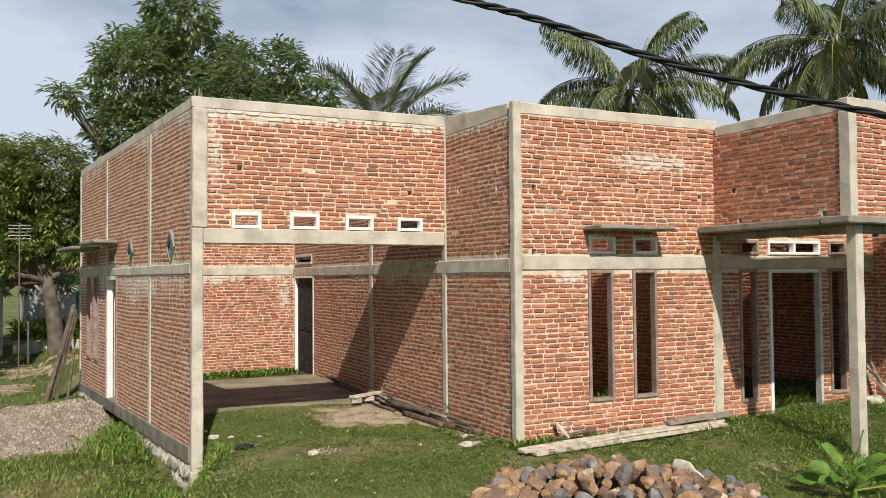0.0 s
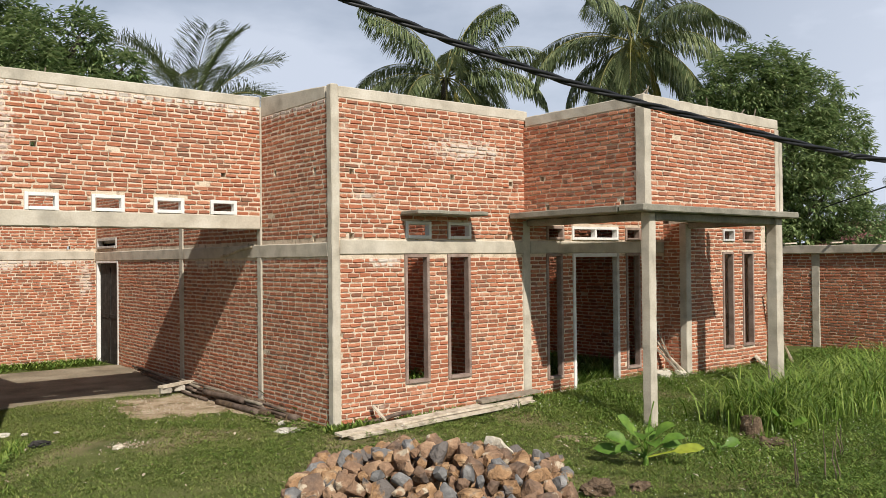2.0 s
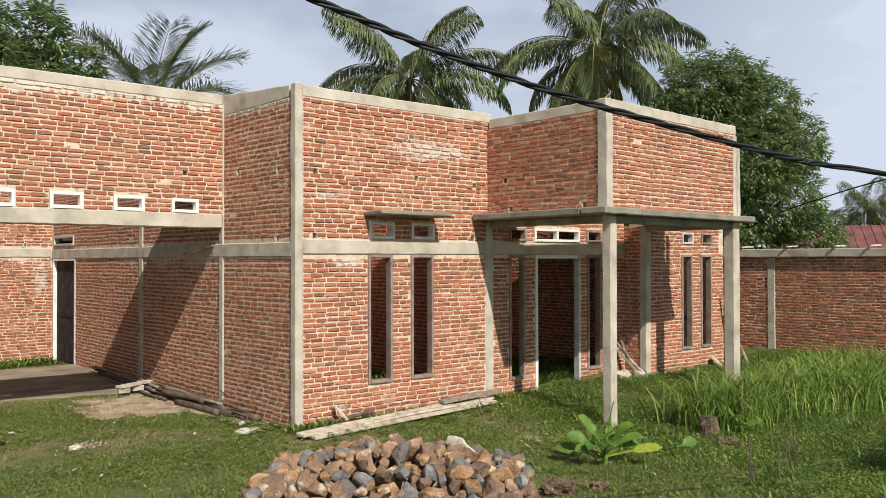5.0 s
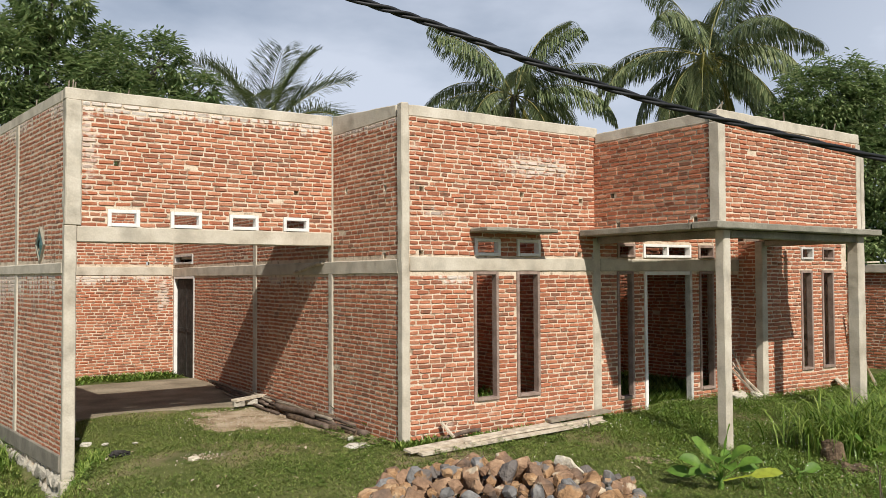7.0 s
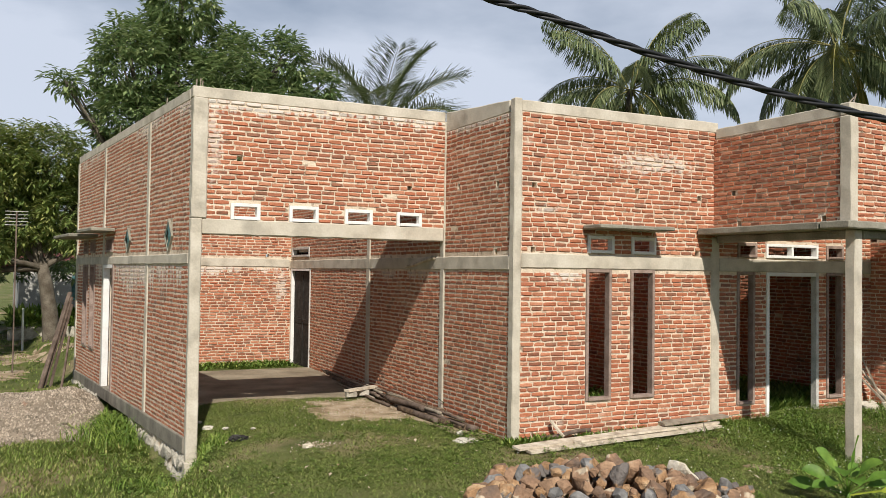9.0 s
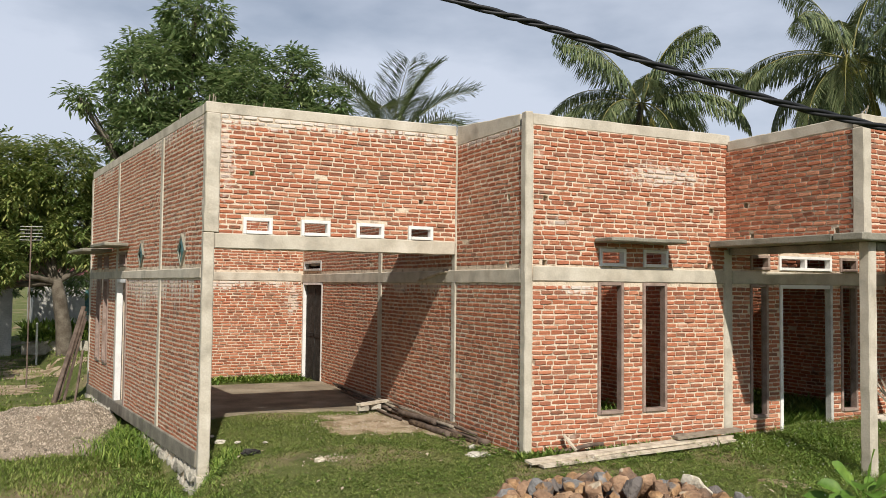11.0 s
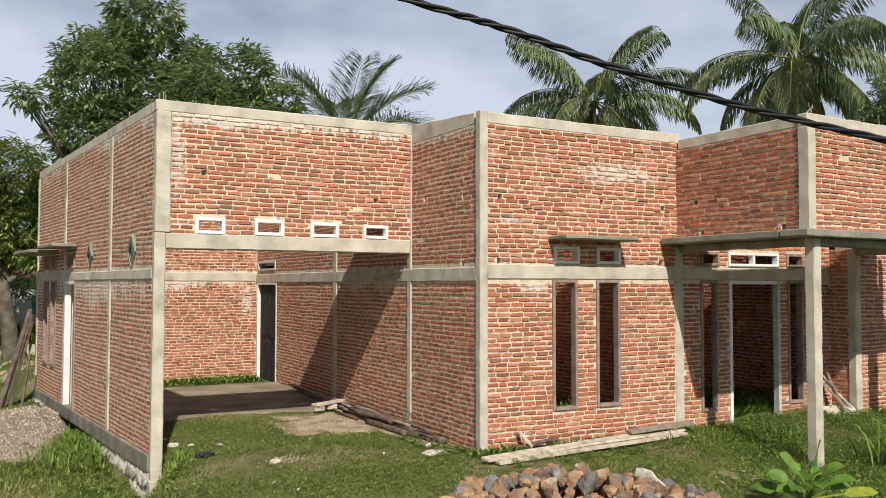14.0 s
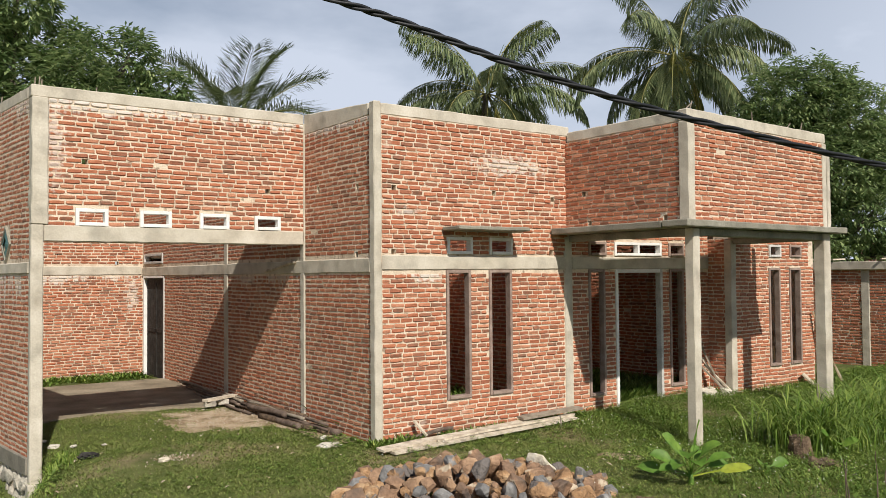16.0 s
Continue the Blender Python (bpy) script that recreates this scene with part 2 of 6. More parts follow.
M_STUMP = mat("rotten_wood", [(0.06, 0.04, 0.025), (0.13, 0.09, 0.06), (0.24, 0.17, 0.11)], 0.95, 12, 40, 1.0, 0.03)
M_GRAVEL = mat("gravel", [(0.15, 0.12, 0.09), (0.25, 0.205, 0.155), (0.37, 0.31, 0.24)], 0.95, 2, 40, 0.9, 0.03, stain=((0.36, 0.17, 0.11), 1.2, 0.66, 0.05, 0.7))
M_PEBBLE = mat("pebbles", [(0.10, 0.085, 0.065), (0.24, 0.20, 0.155), (0.46, 0.39, 0.315)], 0.9, 5, 40, 0.3, 0.005, "island", spread=0.9)
M_CABLE = mat("black_cable", [(0.008, 0.009, 0.011), (0.014, 0.015, 0.018), (0.022, 0.024, 0.028)], 0.5, 9, 50, 0.1, 0.002)
M_BARK = mat("bark", [(0.07, 0.055, 0.04), (0.13, 0.11, 0.085), (0.20, 0.175, 0.14)], 0.95, 5, 30, 0.9, 0.03)
M_LEAF = mat("mango_leaf", [(0.08, 0.135, 0.055), (0.165, 0.25, 0.105), (0.26, 0.345, 0.15), (0.38, 0.45, 0.21)], 0.25, 0.5, 20, 0.0, 0.01, "island", spread=0.9, trans=0.3)
M_LEAF_LIGHT = mat("light_leaf", [(0.08, 0.13, 0.043), (0.17, 0.245, 0.075), (0.27, 0.335, 0.105), (0.44, 0.45, 0.16)], 0.28, 0.5, 20, 0.0, 0.01, "island", spread=0.9, trans=0.3)
M_PALM = mat("palm_leaflet", [(0.045, 0.07, 0.032), (0.10, 0.14, 0.062), (0.165, 0.205, 0.095), (0.28, 0.31, 0.155)], 0.4, 0.6, 20, 0.0, 0.01, "island", spread=0.9, trans=0.2)
M_PALM_OLD = mat("palm_leaflet_old", [(0.12, 0.14, 0.03), (0.22, 0.22, 0.05), (0.34, 0.27, 0.08)], 0.5, 0.6, 20, 0.0, 0.01, "island", spread=0.9, trans=0.2)
M_RACHIS = mat("palm_rib", [(0.12, 0.13, 0.04), (0.22, 0.21, 0.07), (0.34, 0.28, 0.11)], 0.6, 4, 20, 0.1, 0.01)
M_NUT = mat("coconut", [(0.22, 0.22, 0.04), (0.36, 0.34, 0.08), (0.48, 0.40, 0.13)], 0.6, 6, 20, 0.1, 0.01)
M_TURF = mat("turf_blade", [(0.115, 0.175, 0.032), (0.18, 0.265, 0.052), (0.25, 0.325, 0.075), (0.37, 0.37, 0.14)], 0.6, 0.9, 20, 0.0, 0.01, "island", spread=0.9, trans=0.25)
M_WEED = mat("weed_leaf", [(0.06, 0.11, 0.02), (0.12, 0.205, 0.04), (0.18, 0.28, 0.055), (0.29, 0.36, 0.09)], 0.5, 0.9, 20, 0.0, 0.01, "island", spread=0.9, trans=0.25)
M_DAMP = mat("damp_concrete", [(0.12, 0.11, 0.09), (0.21, 0.19, 0.155), (0.31, 0.285, 0.235)], 0.9, 3, 45, 0.5, 0.008)
M_REED = mat("long_grass", [(0.05, 0.105, 0.018), (0.115, 0.205, 0.032), (0.19, 0.29, 0.05), (0.33, 0.41, 0.10)], 0.45, 0.9, 20, 0.0, 0.01, "island", spread=0.9, trans=0.25)
M_BANANA = mat("banana_leaf", [(0.07, 0.15, 0.02), (0.12, 0.23, 0.035), (0.20, 0.31, 0.05)], 0.52, 3, 20, 0.1, 0.01, trans=0.3)
M_BANANA_OLD = mat("yellow_leaf", [(0.22, 0.30, 0.03), (0.32, 0.38, 0.045), (0.42, 0.44, 0.06)], 0.5, 3, 20, 0.1, 0.01, trans=0.3)
M_FLOWER = mat("white_petal", [(0.7, 0.7, 0.66), (0.8, 0.8, 0.76), (0.85, 0.85, 0.8)], 0.7, 5, 20, 0.0)
M_PLASTER = mat("plaster", [(0.36, 0.35, 0.33), (0.50, 0.49, 0.46), (0.6, 0.585, 0.55)], 0.9, 1.5, 30, 0.3, 0.01)
M_ROOF = mat("red_metal_roof", [(0.13, 0.05, 0.045), (0.2, 0.075, 0.07), (0.27, 0.115, 0.10)], 0.6, 2, 30, 0.2, 0.01)

M_CRUMB = mat("mortar_crumb", [(0.36, 0.17, 0.10), (0.42, 0.33, 0.24), (0.52, 0.44, 0.34), (0.62, 0.55, 0.45)], 0.95, 5, 40, 0.3, 0.005, "island", spread=0.9)
M_SOIL = mat("bare_soil", [(0.32, 0.225, 0.14), (0.47, 0.365, 0.25), (0.60, 0.495, 0.37)], 0.95, 3, 60, 1.0, 0.03, stain=((0.20, 0.145, 0.075), 3.5, 0.50, 0.12, 0.75))


# building blocks -------------------------------------------------------------
def mesh_of(name, bm, material, smooth=False):
    me = bpy.data.meshes.new(name)
    bm.to_mesh(me)
    bm.free()
    for mm in (material if isinstance(material, (list, tuple)) else [material]):
        me.materials.append(mm)
    if smooth:
        me.polygons.foreach_set("use_smooth", [True] * len(me.polygons))
    return me


def thing(name, bm, material, label="", category="", group="", kind="", smooth=False):
    return tagged(new(name, mesh_of(name, bm, material, smooth)), label, category, group, kind)


def part(name, bm, material, parent, label="", smooth=False):
    ob = new(name, mesh_of(name, bm, material, smooth))
    ob.parent = parent
    return tagged(ob, label)


def empty(name, at=(0, 0, 0), label="", category="", group="", kind=""):
    ob = new(name)
    ob.location = at
    ob.empty_display_size = 0.1
    return tagged(ob, label, category, group, kind)


def add_box(bm, lo, hi, m=None, bevel=0.0):
    """A box from corner to corner, placed by m; bevel: rounded edges."""
    r = bmesh.ops.create_cube(bm, size=1.0)
    vs = r["verts"]
    size = [hi[i] - lo[i] for i in range(3)]
    mid = [(hi[i] + lo[i]) / 2 for i in range(3)]
    for v in vs:
        v.co = Vector((v.co.x * size[0] + mid[0], v.co.y * size[1] + mid[1], v.co.z * size[2] + mid[2]))
    if bevel:
        es = list({e for v in vs for e in v.link_edges})
        r = bmesh.ops.bevel(bm, geom=es, offset=bevel, segments=1, affect="EDGES")
        vs = list({v for f in r["faces"] for v in f.verts} | {v for v in vs if v.is_valid})
    if m is not None:
        for v in vs:
            v.co = m @ v.co
    return vs


def box(lo, hi, m=None, bevel=0.0):
    bm = bmesh.new()
    add_box(bm, lo, hi, m, bevel)
    return bm


def cast(lo, hi, m=None, rough=0.009, step=0.09, seed=0):
    """A cast concrete member: a box cut along its length, its edges chipped and wavering."""
    bm = bmesh.new()
    add_box(bm, lo, hi, None, 0.012)
    size = [hi[i] - lo[i] for i in range(3)]
    ax = size.index(max(size))
    n = max(1, int(size[ax] / step))
    for i in range(1, n):
        p, no = Vector((0, 0, 0)), Vector((0, 0, 0))
        p[ax] = lo[ax] + size[ax] * i / n
        no[ax] = 1
        bmesh.ops.bisect_plane(bm, geom=bm.verts[:] + bm.edges[:] + bm.faces[:], plane_co=p, plane_no=no)
    for v in bm.verts:
        q = v.co * 4.1 + Vector((seed * 7.3, seed * 1.7, 0))
        v.co += (noise.noise_vector(q) * 0.7 + noise.noise_vector(q * 4.1) * 0.5) * rough
    if m is not None:
        bm.transform(m)
    return bm


def sheet(u, z, thick, holes):
    """A wall's core in its own axes (x along it, y from 0 inwards to thick, z up), with holes (x0, x1, z0, z1) through it."""
    us = sorted({u[0], u[1], *[min(max(h[i], u[0]), u[1]) for h in holes for i in (0, 1)]})
    zs = sorted({z[0], z[1], *[min(max(h[i], z[0]), z[1]) for h in holes for i in (2, 3)]})
    bm = bmesh.new()
    full = {}
    for i in range(len(us) - 1):
        for k in range(len(zs) - 1):
            cu, cz = (us[i] + us[i + 1]) / 2, (zs[k] + zs[k + 1]) / 2
            full[i, k] = not any(h[0] < cu < h[1] and h[2] < cz < h[3] for h in holes)

    def quad(*c):
        bm.faces.new([bm.verts.new(p) for p in c])
    for (i, k), solid in full.items():
        if not solid:
            continue
        a, b, c, d = us[i], us[i + 1], zs[k], zs[k + 1]
        quad((a, 0, c), (b, 0, c), (b, 0, d), (a, 0, d))
        quad((b, thick, c), (a, thick, c), (a, thick, d), (b, thick, d))
        if not full.get((i - 1, k)):
            quad((a, thick, c), (a, 0, c), (a, 0, d), (a, thick, d))
        if not full.get((i + 1, k)):
            quad((b, 0, c), (b, thick, c), (b, thick, d), (b, 0, d))
        if not full.get((i, k - 1)):
            quad((a, thick, c), (b, thick, c), (b, 0, c), (a, 0, c))
        if not full.get((i, k + 1)):
            quad((a, 0, d), (b, 0, d), (b, thick, d), (a, thick, d))
    bmesh.ops.remove_doubles(bm, verts=bm.verts, dist=0.0005)
    return bm


def brick_shape(w, h, proud, rng):
    """Vertices and faces of one brick's face, w x h, standing proud of the joint: a worn outline of eight corners."""
    def j(a):
        return rng.uniform(-a, a)
    k = rng.uniform(0.25, 0.75)
    ring = [(-w / 2, -h / 2), ((k - 0.5) * w, -h / 2), (w / 2, -h / 2), (w / 2, 0.1 * h), (w / 2, h / 2), ((0.5 - k) * w, h / 2), (-w / 2, h / 2), (-w / 2, -0.1 * h)]
    ring = [(x + j(0.004), z + j(0.004)) for x, z in ring]
    for i in (0, 2, 4, 6):
        worn = rng.uniform(0.0, 0.0055)
        ring[i] = (ring[i][0] - math.copysign(worn * 1.3, ring[i][0]), ring[i][1] - math.copysign(worn, ring[i][1]))
    c = rng.uniform(0.006, 0.011)
    v = [(x, 0.008, z) for x, z in ring]
    v += [(x * 0.992, -proud * 0.35 + j(0.0015), z * 0.96) for x, z in ring]
    tilt = j(0.007)
    v += [(x * (1 - 2 * c / w) + j(0.003), -proud + j(0.0025) + tilt * z / h, z * (1 - 2 * c / h) + j(0.002)) for x, z in ring]
    f = [(16, 17, 18, 19), (19, 20, 21, 16), (21, 22, 23, 16)]
    for i in range(8):
        n = (i + 1) % 8
        f += [(i, n, 8 + n, 8 + i), (8 + i, 8 + n, 16 + n, 16 + i)]
    return v, f


BRICK_MESHES = {k: [] for k in SKINS}
_rng = random.Random(5)
for _i in range(24):
    _v, _f = brick_shape(1.0 * 0.2, 0.052, _rng.uniform(0.006, 0.014), _rng)
    for _k in SKINS:
        _me = bpy.data.meshes.new("brick")
        _me.from_pydata(_v, [], _f)
        _me.materials.append(M_BRICK[_k])
        BRICK_MESHES[_k].append(_me)
BRICK_JOBS = []


def courses(u, z, holes, rng, length=0.18, course=0.0635, joint=0.012, slim=1.0):
    """Bricks in running bond: (middle u, middle z, width, height), cut at the wall's ends and at the holes."""
    out = []
    n = int((z[1] - z[0]) / course)
    course = (z[1] - z[0]) / max(n, 1)
    for r in range(n):
        zm = z[0] + (r + 0.5) * course
        h = (0.0495 + rng.uniform(-0.003, 0.003)) * slim
        spans = [(u[0], u[1])]
        for h0 in holes:
            if h0[2] - 0.02 < zm < h0[3] + 0.02:
                spans = [s for a, b in spans for s in ((a, min(b, h0[0])), (max(a, h0[1]), b)) if s[1] - s[0] > 0.03]
        for a, b in spans:
            x = a + 0.006 - (rng.uniform(0.3, 0.6) * length if r % 2 else rng.uniform(0, 0.15) * length)
            while x < b - 0.03:
                w = length * (rng.uniform(0.84, 1.13) if rng.random() > 0.07 else rng.uniform(0.45, 0.7))
                x0, x1 = max(x, a + 0.005), min(x + w, b - 0.005)
                if x1 - x0 > 0.035 and rng.random() > 0.001:
                    out.append(((x0 + x1) / 2, zm + rng.uniform(-0.0025, 0.0025) + 0.014 * noise.noise(Vector((x0 * 1.3, zm * 1.6, u[0]))) + 0.006 * noise.noise(Vector((x0 * 4.1, zm * 3.0, u[0]))), x1 - x0, h))
                x += w + joint + rng.uniform(-0.006, 0.007)
    return out


def brick_wall(name, at, turn, u, z, holes=(), bare=(), thick=0.13, both=False, label="", near=None, count=300, seed=1, flush=1.0, skin="plain", slim=1.0):
    """A brick wall: its outer face runs along x of the frame (at, turn degrees) and looks along -y. holes go through;
    bare: stretches covered by concrete, without bricks. near: the (u, z) round which the bricks are objects of their own."""
    m = Matrix.Translation(at) @ Matrix.Rotation(radians(turn), 4, "Z")
    bm = sheet(u, z, thick, holes)
    bm.transform(m)
    wall = thing(name, bm, M_MORTAR, label, "wall", kind="structure")
    rng = random.Random(seed)
    BRICK_JOBS.append((wall, m, courses(u, z, list(holes) + list(bare), rng, slim=slim), near, count, seed, flush, skin))
    if both:
        m2 = m @ Matrix.Translation((0, thick, 0)) @ Matrix.Rotation(math.pi, 4, "Z")
        flip = [(-b, -a, c, d) for a, b, c, d in list(holes) + list(bare)]
        BRICK_JOBS.append((wall, m2, courses((-u[1], -u[0]), z, flip, rng), None, 0, seed + 50, flush, skin))
    return wall, m


def lay_bricks():
    for wall, m, rows, near, count, seed, flush, skin in BRICK_JOBS:
        rng = random.Random(seed)
        rows = sorted(rows, key=lambda b: (b[0] - near[0]) ** 2 + (b[1] - near[1]) ** 2) if near else rows
        own = rows[:count] if near else []
        for x, zz, w, h in own:
            ob = new("brick", rng.choice(BRICK_MESHES[skin]))
            ob.parent = wall
            ob.matrix_basis = m @ Matrix.Translation((x, 0, zz)) @ Matrix.Rotation(rng.uniform(-0.013, 0.013), 4, "Y") @ Matrix.Diagonal((w / 0.2, flush, h / 0.052, 1))
        vs, fs = [], []
        for x, zz, w, h in rows[len(own):]:
            v, f = brick_shape(w, h, rng.uniform(0.004, 0.017), rng)
            a = rng.uniform(-0.013, 0.013)
            k = len(vs)
            vs += [(p[0] - a * p[2] + x, p[1] * flush, p[2] + a * p[0] + zz) for p in v]
            fs += [tuple(i + k for i in q) for q in f]
        if vs:
            me = bpy.data.meshes.new("brickwork")
            me.from_pydata(vs, [], fs)
            me.transform(m)
            me.materials.append(M_BRICK_ROW[skin])
            ob = new("brickwork", me)
            ob.parent = wall
            tagged(ob, kind="stuff")


def concrete(name, lo, hi, label, m=None, material=None, rough=0.009, seed=0, category="beam"):
    return thing(name, cast(lo, hi, m, rough, seed=seed), material or M_CONC, label, category, kind="structure")


def smooth01(a, b, x):
    t = min(max((x - a) / (b - a), 0), 1)
    return t * t * (3 - 2 * t)


def ground_z(x, y):
    z = -0.06
    z += 0.10 * smooth01(3.0, 5.5, x) * smooth01(-3, -0.5, y)
    z -= 0.06 * smooth01(1.5, 3.0, x) * smooth01(-1.0, -2.0, y)
    z += 0.40 * smooth01(-5.0, -8.0, y)
    k = smooth01(0.5, 2.0, y)
    z -= 0.52 * smooth01(-3.38 - 0.1 * (1 - k), -3.70 - 0.8 * (1 - k), x + 0.105 * max(0.0, y - 2)) * smooth01(-2.5, 1.5, y) * (1 - 0.35 * smooth01(7, 10, y))
    z -= 0.12 * smooth01(-2.4, -3.6, x) * smooth01(-1.5, 1.2, y) * (1 - smooth01(2.6, 3.6, y)) * (1 - smooth01(-3.8, -4.4, x))
    z += 0.03 * noise.noise(Vector((x * 0.9, y * 0.9, 0.3))) + 0.012 * noise.noise(Vector((x * 3.1, y * 3.1, 4.0)))
    return z

# ground ------------------------------------------------------------------------
def ground_sheet():
    xs = [-600, -250, -120, -60, -40, -30, -24, -20] + [-17 + 0.5 * i for i in range(16)] + [-9 + 0.22 * i for i in range(105)] + [14.5 + 0.6 * i for i in range(14)] + [24, 30, 40, 60, 120, 250, 600]
    ys = [-600, -250, -120, -60, -30, -20, -15, -12] + [-10 + 0.22 * i for i in range(98)] + [12 + 0.6 * i for i in range(20)] + [26, 32, 40, 60, 120, 250, 600]
    bm = bmesh.new()
    grid = [[bm.verts.new((x, y, ground_z(x, y))) for y in ys] for x in xs]
    for i in range(len(xs) - 1):
        for k in range(len(ys) - 1):
            bm.faces.new((grid[i][k], grid[i + 1][k], grid[i + 1][k + 1], grid[i][k + 1]))
    return thing("ground", bm, M_GROUND, "short patchy grass over brown earth round the house", "ground", kind="structure", smooth=True)


ground_sheet()

# the house: walls ------------------------------------------------------------------
BEAM = (2.15, 2.34)
BAY_TOP, BAY_CROWN = 4.16, 4.31
PORT_TOP, PORT_CROWN = 4.31, 4.46
BAY_WIN = [(1.11, 1.53, 0.40, 2.15), (1.85, 2.27, 0.40, 2.15)]
BAY_VENT = [(1.13, 1.57, 2.36, 2.60), (1.86, 2.29, 2.36, 2.60)]


def putlog(*spots):
    """Small holes left by the scaffold."""
    return [(u - 0.035, u + 0.035, z - 0.035, z + 0.035) for u, z in spots]


brick_wall("wall_bay_front", (0, 0, 0), 0, (0, 3.4), (-0.15, BAY_TOP), BAY_WIN + BAY_VENT + putlog((0.29, 3.22), (1.96, 3.23), (3.08, 3.19), (0.28, 2.39), (3.04, 2.39)), [(-1, 5, *BEAM), (-1, 0.1, -1, 5), (3.3, 3.45, -1, 2.4)],
           label="rough red brick wall with thick pale mortar joints", near=(1.7, 1.4), seed=11, both=True, skin="bay")
# the side wall, from the bay's corner to the back of the car port
IN_DOOR = (-9.95, -8.50, -0.2, 2.12)
IN_VENT = (-9.9, -8.60, 2.38, 2.60)
brick_wall("wall_bay_side", (0, 0, 0), -90, (-10.05, -0.10), (-0.15, BAY_TOP), [IN_DOOR, IN_VENT] + putlog((-0.45, 3.26), (-1.56, 3.32), (-0.47, 2.36)),
           [(-11, 1, 2.12, 2.31), (-2.12, -1.97, -1, 5), (-5.15, -4.97, -1, 5), (-10.05, -9.95, -1, 5)], label="dark red brick side wall with protruding mortar", near=(-1.2, 1.8), flush=0.4, seed=12, skin="side", slim=0.92)
PORT_VENTS = [(-3.16, -2.76, 2.735, 2.96), (-2.37, -1.95, 2.735, 2.96), (-1.57, -1.15, 2.735, 2.95), (-0.78, -0.38, 2.735, 2.94)]
brick_wall("wall_car_port_front", (0, 2.0, 0), 0, (-3.474, -0.01), (2.73, PORT_TOP), PORT_VENTS + putlog((-0.58, 3.3), (-3.05, 3.55)), label="red brick wall over the car port with lime streaks along its top", near=(-1.7, 3.4), seed=13, both=True, skin="port")
brick_wall("wall_back", (0, 10.05, 0), 0, (-4.48, 0.0), (-0.25, PORT_TOP), putlog((-0.56, 2.41), (-2.4, 0.95)), [(-6, 1, 2.15, 2.34)], label="red brick back wall of the car port", near=(-1.5, 1.2), seed=14, skin="back")
LEFT_TURN = 96.03
LW = Matrix.Translation((-3.65, 2.0, 0)) @ Matrix.Rotation(radians(LEFT_TURN - 180), 4, "Z")
LEFT_LEN = 8.65
LEFT_DOOR = (-5.66, -4.78, -0.12, 2.14)
LEFT_WIN = [(-7.80, -7.32, 0.50, 2.14), (-7.03, -6.54, 0.50, 2.14)]
LEFT_VENT = [(-7.80, -7.34, 2.36, 2.63), (-7.04, -6.58, 2.36, 2.63), (-5.5, -4.9, 2.36, 2.63)]
brick_wall("wall_left", (-3.65, 2.0, 0), LEFT_TURN - 180, (-LEFT_LEN, -0.11), (-0.12, PORT_TOP), [LEFT_DOOR] + LEFT_WIN + LEFT_VENT,
           [(-9, 1, 2.14, 2.28), (-2.42, -2.27, -1, 5), (-5.78, -5.66, -1, 5), (-1.22, -0.94, 2.3, 2.76), (-3.82, -3.54, 2.3, 2.72)], label="long weathered red brick side wall with thick mortar joints", near=(-1.7, 1.6), flush=0.32, seed=15, skin="left", slim=0.86)
PORCH_OPEN = [(3.81, 4.17, 0.20, 2.15), (4.40, 5.52, -0.3, 2.15), (5.70, 6.07, 0.20, 2.15), (3.82, 4.21, 2.36, 2.58), (4.39, 5.51, 2.36, 2.58), (5.69, 6.09, 2.36, 2.58)]
brick_wall("wall_porch", (0, 0, 0), 0, (3.4, 6.735), (-0.2, BAY_TOP), PORCH_OPEN, [(3, 8, *BEAM), (3.3, 3.47, -1, 2.4)], label="shaded red brick wall under the porch slab", near=(4.5, 1.4), seed=16, both=True)
WING_OPEN = [(7.83, 8.18, 0.42, 2.16), (8.46, 8.83, 0.42, 2.16), (7.85, 8.22, 2.35, 2.57), (8.49, 8.86, 2.35, 2.57)]
brick_wall("wall_wing_front", (0, -0.45, 0), 0, (6.875, 9.25), (-0.2, 4.05), WING_OPEN, [(9.1, 9.3, 2.2, 2.8)], label="red brick wall of the wing beyond the porch", near=(8.3, 1.3), seed=17, both=True)
brick_wall("wall_wing_side", (6.742, 0, 0), -90, (-0.02, 0.35), (-0.2, 2.66), [], label="red brick side wall of the wing beside the porch", near=(0.2, 1.0), count=200, seed=18, flush=0.6)
brick_wall("wall_wing_end", (9.25, 0, 0), 90, (-0.32, 6.0), (-0.2, 4.05), [], label="red brick end wall of the wing", seed=19)
brick_wall("wall_porch_upper_side", (3.36, 0, 0), -90, (-0.02, 2.2), (2.76, 4.06), putlog((0.38, 3.25), (0.49, 2.82), (1.88, 2.82)), [(2.12, 3, 2, 5)], label="red brick parapet wall over the porch, side", near=(1.0, 3.4), seed=20)
PORCH_TURN = 2.7
PM = Matrix.Translation((3.36, -2.27, 0)) @ Matrix.Rotation(radians(PORCH_TURN), 4, "Z")
brick_wall("wall_porch_upper_front", (3.36, -2.27, 0), PORCH_TURN, (0.1, 3.5), (2.76, 4.06), [], [(-1, 0.12, 2, 5), (3.41, 4, 2, 5)], label="red brick parapet wall over the porch, front", near=(1.6, 3.4), seed=21, both=True)
